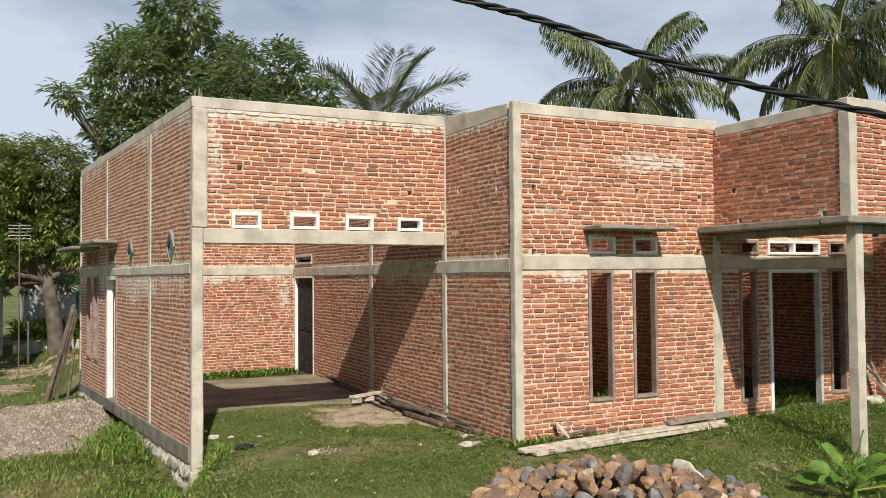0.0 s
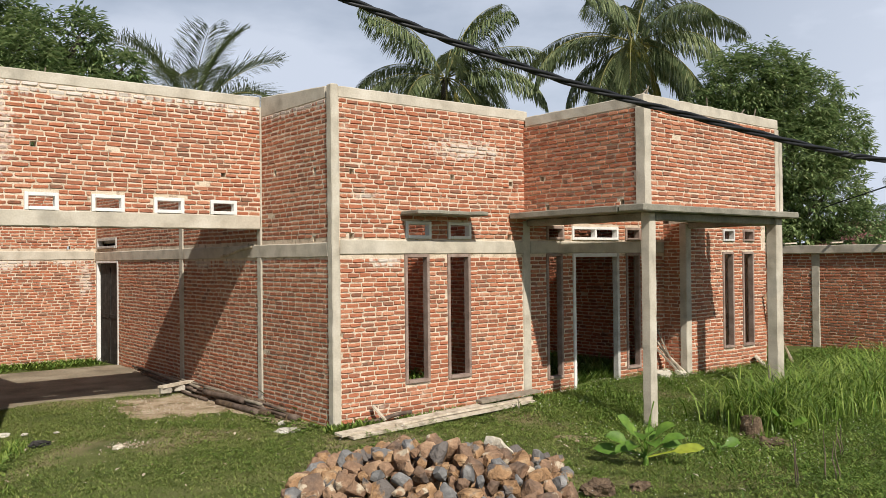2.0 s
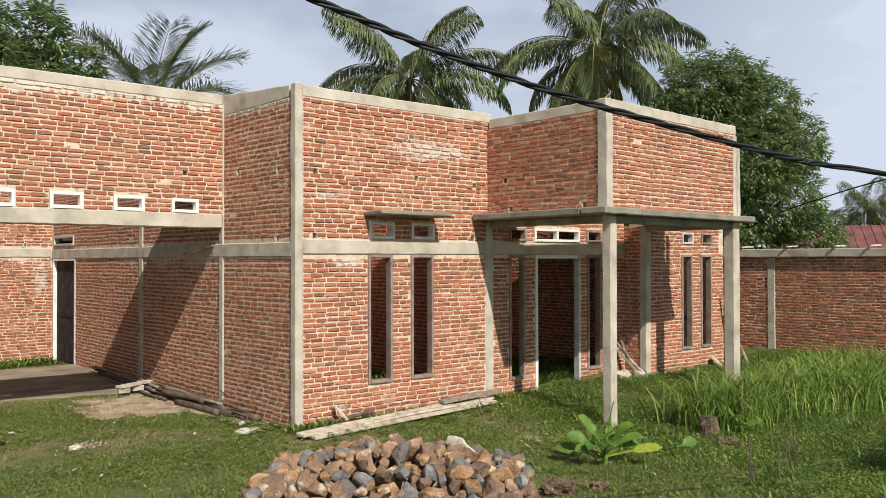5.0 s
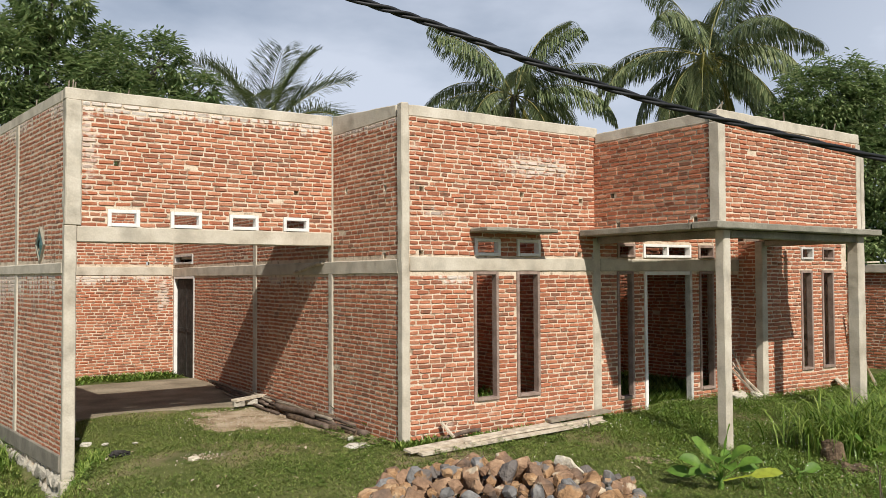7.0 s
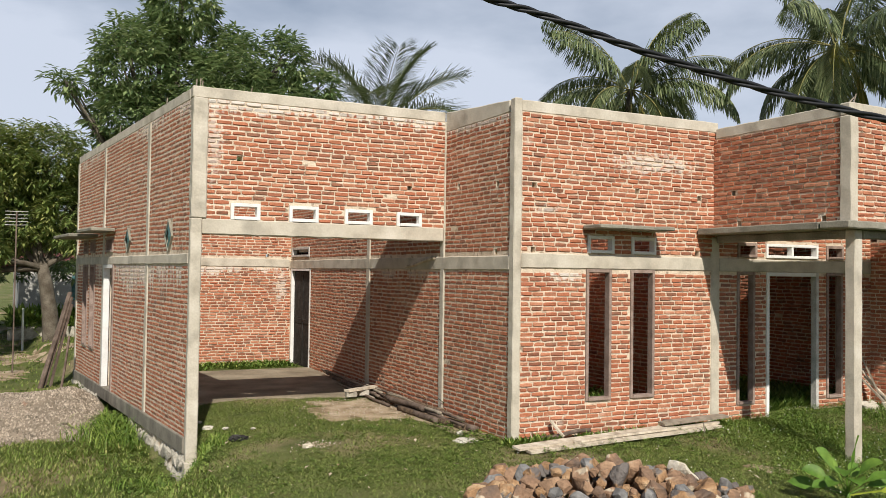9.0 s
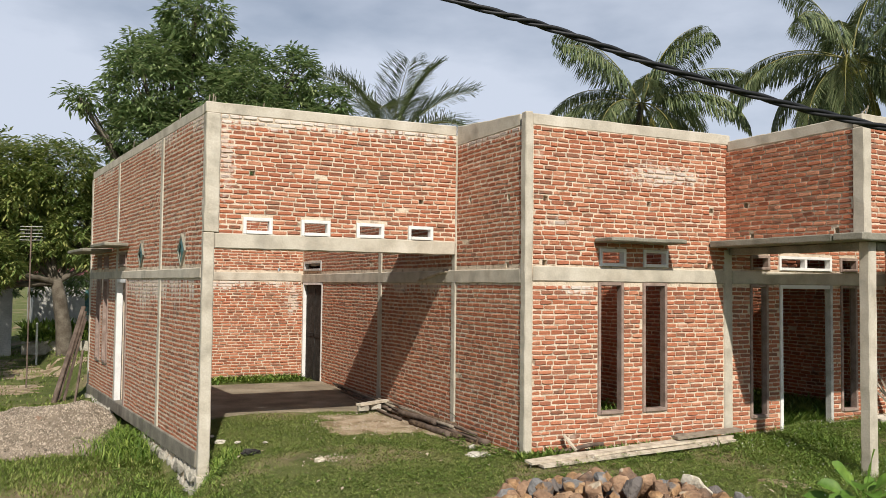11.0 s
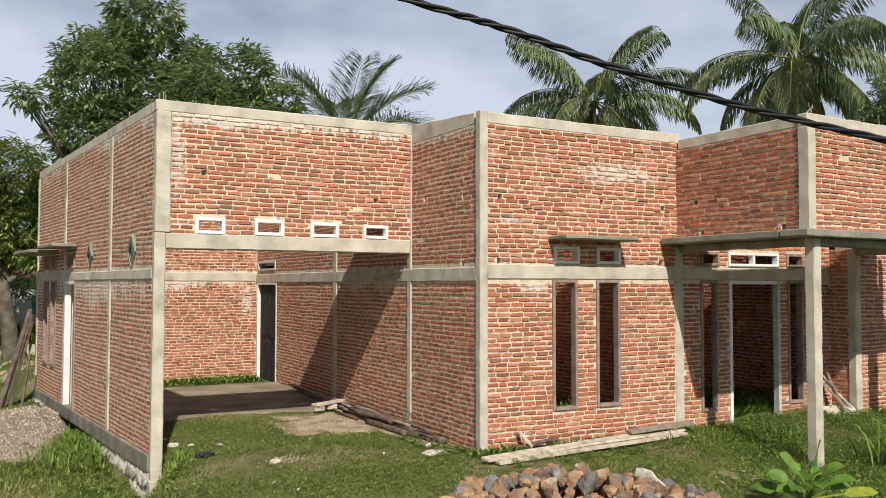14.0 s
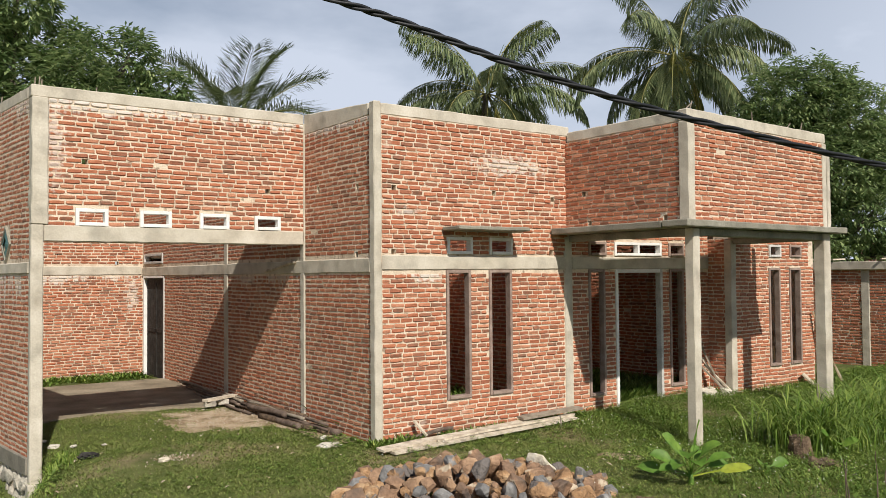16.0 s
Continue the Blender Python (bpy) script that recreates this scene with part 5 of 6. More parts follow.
def frond(parent, inv, top, az, elev, length, droop, material, rng, leaflets=140, leaf=0.95, stiff=False):
    """One palm leaf: an arching rib with two rows of hanging leaflets."""
    n = 18
    pts = []
    p = Vector(top)
    e = elev
    for i in range(n + 1):
        pts.append(p.copy())
        e -= droop / n * (0.5 + 1.2 * i / n)
        p = p + Vector((math.cos(az) * math.cos(e), math.sin(az) * math.cos(e), math.sin(e))) * (length / n)
    bm = bmesh.new()
    tube(bm, [inv @ q for q in pts], 0.035, 0.006, 5)
    fr = part("frond", bm, M_RACHIS, parent, smooth=True)
    A = np.array([tuple(inv @ q) for q in pts])
    side = np.array([-math.sin(az), math.cos(az), 0.0])
    base, tip, w = [], [], []
    for k in range(leaflets):
        s = 0.16 + 0.84 * (k + 0.5) / leaflets
        f = s * n
        i = min(int(f), n - 1)
        q = A[i] + (A[i + 1] - A[i]) * (f - i)
        d = A[i + 1] - A[i]
        d = d / np.linalg.norm(d)
        ll = leaf * (0.55 + 0.9 * math.sin(math.pi * min(max(s * 0.9 + 0.06, 0), 1))) * rng.uniform(0.85, 1.15)
        for sg in (-1, 1):
            o = side * sg * rng.uniform(0.65, 0.95) + d * rng.uniform(0.45, 0.75) + np.array([0, 0, rng.uniform(0.0, 0.5) if stiff else rng.uniform(-1.2, -0.3)])
            o = o / np.linalg.norm(o)
            m1 = q + o * ll * 0.55
            o2 = o + np.array([0, 0, -rng.uniform(0.1, 0.6) if stiff else -rng.uniform(0.9, 2.2)])
            o2 = o2 / np.linalg.norm(o2)
            base += [q, m1 - o * ll * 0.06]
            tip += [m1 + o2 * ll * 0.05, m1 + o2 * ll * 0.5]
            thin = 0.6 if stiff else 1.0
            w += [0.036 * length / 3 * thin, 0.030 * length / 3 * thin]
    blades("leaf_blade", np.array(base), np.array(tip), np.array(w), material, fr, 0.0, 0.6)


def palm(x, y, top_z, length, count, label, seed, nuts=0, old=3, trunk=True, spear=True, elev_lo=-0.5, stiff=False):
    z0 = ground_z(x, y) - 0.1
    rng = random.Random(seed)
    root = empty("coconut_palm", (x, y, z0), label, "palm tree")
    inv = root.matrix_basis.inverted()
    if trunk:
        bm = bmesh.new()
        bend = rng.uniform(-0.5, 0.5)
        tube(bm, [(bend * math.sin(i / 10 * 3.14), 0, (top_z - z0) * i / 10) for i in range(11)], 0.2, 0.13, 10)
        part("trunk", bm, M_BARK, root, smooth=True)
    top = Vector((x, y, top_z))
    for i in range(count):
        a = i * 2.39996 + rng.uniform(-0.2, 0.2)
        k = i / count
        e = 1.35 - (1.35 - elev_lo) * k ** 0.9 + rng.uniform(-0.12, 0.12)
        frond(root, inv, top + Vector((math.cos(a) * 0.12, math.sin(a) * 0.12, 0.1 - 0.2 * k)), a, e, length * rng.uniform(0.85, 1.1) * (0.95 if e > 1.0 else 1), rng.uniform(1.15, 1.75) * (0.62 if e > 0.8 else 1) * (0.75 if stiff else 1), M_PALM_OLD if i >= count - old else M_PALM, rng, stiff=stiff)
    if spear:
        bm = bmesh.new()
        tube(bm, [inv @ top, inv @ (top + Vector((0.3, -0.2, 1.2))), inv @ (top + Vector((0.75, -0.4, 2.3)))], 0.05, 0.01, 6)
        part("spear_leaf", bm, M_PALM, root)
    for i in range(nuts):
        a = rng.uniform(0, 6.28)
        bm = bmesh.new()
        bmesh.ops.create_icosphere(bm, subdivisions=2, radius=0.16)
        for v in bm.verts:
            v.co.z *= 1.25
        bm.transform(inv @ Matrix.Translation(top + Vector((math.cos(a) * rng.uniform(0.3, 0.6), math.sin(a) * rng.uniform(0.3, 0.6), -0.1 - rng.uniform(0, 0.7)))))
        part("coconut", bm, M_NUT, root, smooth=True)
    return root


def seen(dx, dy, dist):
    return -5.58 + dx * dist, -9.27 + dy * dist


# the mango tree behind the house
mx, my = seen(0.150, 0.989, 24)
leafy_tree((mx, my), [(-1.2, 0, 7.5, 1.1, 1.2), (0.05, 0, 9.4, 0.9, 1.1), (1.45, 0.2, 7.8, 1.0, 1.15), (2.9, 0, 8.1, 0.75, 0.8), (3.9, 0.1, 7.3, 0.7, 0.75), (-2.75, -0.2, 6.8, 0.5, 0.3), (-1.0, 0.2, 6.0, 1.3, 1.0), (1.1, 0, 7.0, 1.5, 1.2), (3.1, 0.1, 6.7, 1.0, 0.8), (-0.5, 0.3, 8.4, 0.9, 0.8), (0.4, 0, 5.2, 1.8, 1.0)],
           3000, 0.25, M_LEAF, "tall mango tree with dense dark green leaves", 5, 0.25, hang=0.75)
# trees at the left, by the neighbour's yard
lx, ly = seen(0.028, 1.0, 27)
leafy_tree((lx, ly), [(-1.6, 0, 4.9, 1.5, 1.3), (-0.2, 0.3, 5.2, 1.3, 1.1), (0.5, 0.0, 3.6, 1.1, 1.0), (-3.0, 0, 4.8, 1.5, 1.4), (-2.3, -1.5, 2.6, 1.1, 0.9), (-3.6, -1.2, 2.8, 1.3, 1.1), (1.4, 0.6, 4.6, 1.2, 1.0), (-0.8, 0.5, 3.4, 1.2, 0.9), (-3.3, -1.8, 1.9, 1.3, 0.9), (1.0, -0.3, 3.0, 0.8, 0.7)],
           4300, 0.23, M_LEAF_LIGHT, "low spreading mango tree with bright green leaves", 6, 0.2, (-0.3, 0.0), 0.75)
lx2, ly2 = seen(-0.10, 0.995, 31)
leafy_tree((lx2, ly2), [(0, 0, 4.9, 2.2, 1.8), (-2.4, 0.3, 5.0, 2.0, 1.8), (2.2, 1.0, 4.4, 1.8, 1.4), (1.0, 2.0, 3.0, 2.2, 1.5), (4.0, 2.5, 3.2, 2.0, 1.6)], 1700, 0.30, M_LEAF, "dark leafy tree at the edge of the yard", 7, 0.25)
# the mango tree beyond the boundary wall
rx, ry = seen(0.862, 0.507, 31)
leafy_tree((rx, ry), [(-0.5, 0.8, 8.0, 1.35, 1.3), (0.1, 0.0, 8.0, 1.3, 1.3), (0.6, -0.9, 7.2, 1.35, 1.4), (0.8, -1.7, 5.9, 1.25, 1.2), (0.3, -0.5, 5.4, 1.9, 1.7), (-0.4, 1.0, 5.0, 1.9, 1.8), (0.6, -1.6, 4.0, 1.4, 1.3), (1.0, -2.5, 2.9, 1.1, 1.0), (-0.5, 0.6, 3.0, 2.1, 1.3), (-1.5, 2.1, 4.0, 1.6, 1.6), (-1.0, 1.6, 6.6, 1.3, 1.3)],
           7000, 0.24, M_LEAF, "large mango tree with dense dark green foliage", 8, 0.3, hang=0.75)
# a tree out of view beside the yard, added to cast shade across the weeds
leafy_tree((3.35, -9.95), [(-0.5, 0.6, 2.75, 0.6, 0.4), (0.8, 0.4, 2.9, 0.8, 0.5), (1.8, 0.8, 2.8, 0.8, 0.5)], 800, 0.26, M_LEAF, "small unseen leafy tree added to shade the weeds", 9, 0.1)
# a tall unseen tree at the yard's edge, added to darken the neighbour's ground
leafy_tree((-10.6, 6.0), [(-0.3, 0, 8.0, 1.4, 1.1), (0.7, -0.5, 8.9, 1.0, 0.8), (0.2, 1.0, 7.2, 1.2, 0.9), (0.6, 0.4, 9.8, 1.0, 0.8), (-1.0, -0.6, 6.6, 1.3, 0.9)], 1100, 0.3, M_LEAF, "tall unseen leafy tree added to shade the neighbour's yard", 12, 0.2)
# palms
PALM = "coconut palm with drooping feathery fronds"
p0x, p0y = seen(0.372, 0.928, 34)
palm(p0x, p0y, 7.8, 3.9, 14, "young coconut palm showing over the parapet", 31, old=0, elev_lo=0.15, spear=False, stiff=True)
p1x, p1y = seen(0.625, 0.780, 38)
palm(p1x, p1y, 10.25, 4.9, 24, PALM, 32, old=4, elev_lo=-1.1)
p2x, p2y = seen(0.781, 0.625, 36)
palm(p2x, p2y, 11.0, 4.9, 26, "coconut palm with green nuts under its crown", 33, nuts=22, old=3, elev_lo=-1.25, spear=False)
p3x, p3y = seen(0.925, 0.380, 70)
palm(p3x, p3y, 5.6, 3.4, 16, "distant coconut palm beyond the boundary wall", 34, old=2, spear=False)


# far houses and the neighbour's yard
def far_house(x, y, turn, w, d, h, rise, wall_mat, label):
    z0 = ground_z(x, y) - 0.1
    root = empty("house", (x, y, z0), label, "house")
    root.rotation_euler = (0, 0, radians(turn))
    part("wall", box((-w / 2, -d / 2, 0), (w / 2, d / 2, h)), wall_mat, root)
    bm = bmesh.new()
    o = 0.5
    for sg in (-1, 1):
        n = 24
        for i in range(n):
            xa, xb = -w / 2 - o + (w + 2 * o) * i / n, -w / 2 - o + (w + 2 * o) * (i + 0.8) / n
            k = 0.03
            vs = [bm.verts.new(p) for p in ((xa, sg * (d / 2 + o), h - 0.2), (xb, sg * (d / 2 + o), h - 0.2), (xb, 0, h + rise), (xa, 0, h + rise))]
            bm.faces.new(vs)
            xc = -w / 2 - o + (w + 2 * o) * (i + 1) / n
            vs = [bm.verts.new(p) for p in ((xb, sg * (d / 2 + o), h - 0.2 + k), (xc, sg * (d / 2 + o), h - 0.2 + k), (xc, 0, h + rise + k), (xb, 0, h + rise + k))]
            bm.faces.new(vs)
    part("roof", bm, M_ROOF, root, "red corrugated metal roof")
    win = part("window", box((-0.6, -d / 2 - 0.03, 0.9), (0.6, -d / 2 + 0.02, 1.9)), M_TEAL, root)
    return root


hx, hy = seen(0.930, 0.368, 44)
far_house(hx, hy, -60, 9, 7, 2.2, 1.5, M_PLASTER, "far house with a red metal roof beyond the wall")
nx, ny = seen(-0.085, 0.996, 34)
far_house(nx, ny, 8, 3.6, 5, 2.6, 1.2, M_PLASTER, "neighbour's pale house under the trees")
nx, ny = seen(0.055, 0.998, 40)
far_house(nx, ny, 3, 5, 5, 2.7, 1.3, M_PLASTER, "far pale house with a red roof behind the trees")

# a planter of shrubs in the neighbour's yard
_g = np.random.default_rng(12)
px_, py_ = seen(0.020, 1.0, 29)
shrub = thing("planter", box((px_ - 1.0, py_ - 0.25, ground_z(px_, py_) - 0.1), (px_ + 1.2, py_ + 0.25, ground_z(px_, py_) + 0.3), None, 0.03), M_STONE, "low stone planter with bright leafy shrubs", "planter")
_n = 900
_b = np.stack([_g.uniform(px_ - 1.0, px_ + 1.2, _n), _g.uniform(py_ - 0.3, py_ + 0.3, _n), ground_z(px_, py_) + 0.25 + _g.uniform(0, 0.45, _n)], 1)
_o = _g.normal(size=(_n, 3)) * 0.5 + np.array([[0, -0.2, 0.6]])
_o /= np.linalg.norm(_o, axis=1, keepdims=True)
blades("shrub_leaves", _b, _b + _o * _g.uniform(0.2, 0.5, (_n, 1)), _g.uniform(0.06, 0.11, _n), M_WEED, shrub, 0.05)
pole("stand_pole", (seen(-0.0, 1, 28)[0], seen(0, 1, 28)[1], -0.5), (seen(0, 1, 28)[0], seen(0, 1, 28)[1], 0.85), 0.03, 0.03, M_WHITE, "white pole stand in the neighbour's yard", 61)


def tv_aerial(x, y, z):
    root = empty("tv_aerial", (x, y, ground_z(x, y)), "weathered rake aerial on a thin pole in the yard", "aerial")
    g = ground_z(x, y)
    bm = bmesh.new()
    tube(bm, [(0, 0, -0.1), (0, 0, 1.5), (0, 0, z - g + 0.15)], 0.02, 0.016, 6)
    part("mast", bm, M_DARKWOOD, root, smooth=True)
    for i in range(5):
        bm = bmesh.new()
        tube(bm, [(-0.24, 0.02 * i, z - g - 0.16 + 0.08 * i), (0.0, 0.02 * i, z - g - 0.16 + 0.08 * i), (0.24, 0.02 * i, z - g - 0.15 + 0.08 * i)], 0.008, 0.008, 6)
        part("rod", bm, M_GREYPAINT_SHADE, root, smooth=True)


tv_aerial(*seen(-0.0085, 1.0, 22), 3.20)

# grass -------------------------------------------------------------------------------------------
def gz_many(x, y):
    return np.array([ground_z(a, b) for a, b in zip(x, y)])


def bare_spot(x, y):
    """How bare the soil is at a place: 1 on trodden earth."""
    v = noise.noise(Vector((x * 0.75 + 3.1, y * 0.75, 1.7))) + 0.5 * noise.noise(Vector((x * 2.3, y * 2.3, 6.0)))
    v += 1.1 * math.exp(-((x + 0.9) ** 2 / 1.1 + (y - 3.1) ** 2 / 1.2)) + 0.8 * math.exp(-((x + 2.3) ** 2 / 0.25 + (y - 0.9) ** 2 / 0.12))
    return v


def turf(name, x0, x1, y0, y1, n, lo, hi, width, material, label, seed, keep=None, wild=0.6, lift=0.0):
    rng = np.random.default_rng(seed)
    x, y = rng.uniform(x0, x1, n), rng.uniform(y0, y1, n)
    k = np.array([keep(a, b, c) for a, b, c in zip(x, y, rng.uniform(0, 1, n))]) if keep else np.ones(n, bool)
    x, y = x[k], y[k]
    n = len(x)
    z = gz_many(x, y)
    base = np.stack([x, y, z - 0.005 + lift * rng.uniform(0, 1, n) ** 1.5], 1)
    a = rng.uniform(0, 6.283, n)
    o = np.stack([np.cos(a) * wild, np.sin(a) * wild, rng.uniform(0.35, 1.0, n)], 1)
    o /= np.linalg.norm(o, axis=1, keepdims=True)
    tip = base + o * rng.uniform(lo, hi, (n, 1))
    ob = blades(name, base, tip, rng.uniform(0.6, 1.3, n) * width, material, None, 0.05, 0.45)
    return tagged(ob, label, "grass", kind="stuff")


def in_house(x, y):
    if -3.75 - 0.105 * (y - 2) < x < 0.05 and y > 1.9:
        return True
    if 0 < x < 3.45 and y > -0.05:
        return True
    return 3.4 < x < 9.3 and y > 0.05 or (6.7 < x < 9.3 and y > -0.5)


def lawn_keep(x, y, r):
    if y > 1.9 and -3.75 < x < 0.05:
        if y > 4.65 or (x > -0.3 and y > 0.5):
            return False
    elif in_house(x, y):
        return False
    if x < -3.7 and heap_z(x, y) > ground_z(x, y) + 0.03:
        return False
    for sx, sy, rx, ry, _ in SOIL:
        if r < (0.88 if rx > 0.5 else 0.55) * (1 - smooth01(0.0, 1.15, ((x - sx) / rx) ** 2 + ((y - sy) / ry) ** 2 + 0.9 * noise.noise(Vector((x * 3, y * 3, 0))))):
            return False
    b = bare_spot(x, y)
    return r > 0.24 + 0.8 * max(b - 0.2, 0) + 0.2 * max(b, -0.5)


turf("lawn", -4.2, 4.5, -6.2, 4.75, 280000, 0.022, 0.055, 0.008, M_TURF, "short mown-looking lawn grass with bare patches", 41, lawn_keep, wild=1.0)
turf("lawn", -8.5, -3.7, -1.5, 9.5, 80000, 0.035, 0.10, 0.014, M_TURF, "short grass beside the house", 42, lawn_keep)
turf("yard_grass", -13, -3.5, 9.0, 28, 26000, 0.04, 0.11, 0.03, M_TURF, "sparse grass in the neighbour's yard", 43, lambda x, y, r: (x < -4.6 or y > 10.6) and r > 0.5 + 0.6 * bare_spot(x * 0.5, y * 0.5))


def weed_keep(x, y, r):
    if in_house(x, y):
        return False
    w = smooth01(1.6, 3.6, x - 0.35 * (y + 2) + 0.8 * noise.noise(Vector((x, y, 3))))
    return r < w * (0.75 + 0.5 * noise.noise(Vector((x * 1.5, y * 1.5, 8))))


turf("weeds", 0.2, 12.4, -6.5, 0.0, 320000, 0.022, 0.065, 0.012, M_WEED, "low leafy weeds in front of the porch", 44, weed_keep, wild=1.6, lift=0.09)
turf("weeds", 0.2, 12.4, -6.5, 0.0, 26000, 0.07, 0.16, 0.018, M_WEED, "taller weeds in front of the porch", 45, lambda x, y, r: weed_keep(x, y, r) and noise.noise(Vector((x * 1.1, y * 1.1, 9))) > -0.05, wild=0.6)
turf("back_weeds", -4.5, -0.1, 8.75, 9.95, 6000, 0.05, 0.20, 0.035, M_WEED, "weeds along the back wall of the car port", 46, lambda x, y, r: r < 0.9 - 0.9 * smooth01(9.5, 8.8, y + 0.5 * noise.noise(Vector((x * 2, y * 2, 0)))), wild=0.9)
turf("hall_weeds", 3.6, 6.9, 0.2, 3.9, 14000, 0.08, 0.30, 0.04, M_WEED, "weeds growing inside the unroofed hall", 47, wild=0.7)
turf("room_weeds", 0.2, 3.2, 0.2, 3.6, 6000, 0.08, 0.45, 0.05, M_WEED, "weeds growing inside the unroofed front room", 48, wild=0.7)
turf("foot_weeds", -0.2, 3.6, -0.32, -0.03, 2600, 0.04, 0.16, 0.03, M_WEED, "weeds along the foot of the front wall", 49, lambda x, y, r: noise.noise(Vector((x * 2, 1, 0))) > -0.1)
turf("wall_weeds", -5.0, -3.75, 3.6, 6.4, 3000, 0.06, 0.18, 0.022, M_TURF, "longer grass along the foundation", 50, lambda x, y, r: x < -3.72 - 0.105 * (y - 2) - 0.05 and r < 0.4 + smooth01(-4.9, -4.1, x))


def leaf_clumps(name, n, x0, x1, y0, y1, keep, size, leaf, material, label, seed, per=26):
    """Low rosettes of small broad leaves, each clump a mound of its own."""
    rng = np.random.default_rng(seed)
    x, y = rng.uniform(x0, x1, n), rng.uniform(y0, y1, n)
    k = np.array([keep(a, b, c) for a, b, c in zip(x, y, rng.uniform(0, 1, n))])
    x, y = x[k], y[k]
    n = len(x)
    r = rng.uniform(0.5, 1.0, n) * size
    ox, oy = rng.normal(size=(n, per)) * r[:, None] * 0.5, rng.normal(size=(n, per)) * r[:, None] * 0.5
    px, py = (x[:, None] + ox).reshape(-1), (y[:, None] + oy).reshape(-1)
    top = np.maximum(0.0, 1 - (ox ** 2 + oy ** 2) / (r[:, None] * 1.1) ** 2) * r[:, None] * 0.9
    pz = gz_many(px, py) + (top * rng.uniform(0.3, 1.0, (n, per))).reshape(-1)
    m = n * per
    a = rng.uniform(0, 6.283, m)
    o = np.stack([np.cos(a), np.sin(a), rng.uniform(-0.2, 0.6, m)], 1)
    o /= np.linalg.norm(o, axis=1, keepdims=True)
    ln = rng.uniform(0.6, 1.3, m) * leaf
    base = np.stack([px, py, pz], 1)
    ob = blades(name, base, base + o * ln[:, None], ln * 0.62, material, None, 0.06, 0.5)
    return tagged(ob, label, "weeds", kind="stuff")


leaf_clumps("clover", 2600, -4.2, 2.2, -6.0, 1.8, lambda x, y, r: not in_house(x, y) and noise.noise(Vector((x * 0.9, y * 0.9, 12))) + 0.6 * noise.noise(Vector((x * 2.7, y * 2.7, 2))) > 0.0, 0.07, 0.022, M_WEED, "low clover growing through the lawn", 91)
leaf_clumps("broadleaf_weeds", 1500, 0.8, 10.5, -6.0, -0.15, lambda x, y, r: weed_keep(x, y, r * 0.8), 0.18, 0.030, M_WEED, "small broad-leaved weeds in mounds before the porch", 92, 64)
leaf_clumps("broadleaf_weeds", 150, -4.6, -3.3, 0.8, 5.6, lambda x, y, r: x < -3.72 - 0.105 * max(0.0, y - 2) or y < 1.8, 0.15, 0.04, M_WEED, "small broad-leaved weeds beside the footing", 93, 40)
leaf_clumps("broadleaf_weeds", 60, -0.55, -0.05, 0.1, 1.5, lambda x, y, r: True, 0.10, 0.035, M_WEED, "small broad-leaved weeds at the corner of the house", 94, 30)

leaf_clumps("broadleaf_weeds", 70, 0.0, 3.6, -0.95, -0.62, lambda x, y, r: noise.noise(Vector((x * 1.7, 3, 0))) > -0.25, 0.11, 0.032, M_WEED, "small broad-leaved weeds along the planks", 96, 30)


def litter(n, seed):
    """Dry fallen leaves on the lawn."""
    rng = np.random.default_rng(seed)
    x, y = rng.uniform(-4.5, 4, n), rng.uniform(-6, 2, n)
    k = np.array([not in_house(a, b) for a, b in zip(x, y)])
    x, y = x[k], y[k]
    n = len(x)
    a = rng.uniform(0, 6.283, n)
    base = np.stack([x, y, gz_many(x, y) + rng.uniform(0.03, 0.06, n)], 1)
    o = np.stack([np.cos(a), np.sin(a), rng.uniform(-0.15, 0.3, n)], 1)
    ln = rng.uniform(0.04, 0.10, n)
    return tagged(blades("leaf_litter", base, base + o * ln[:, None], ln * 0.4, M_CRUMB, None, 0.08), "dry brown leaves fallen on the grass", "leaves", kind="stuff")


litter(260, 95)


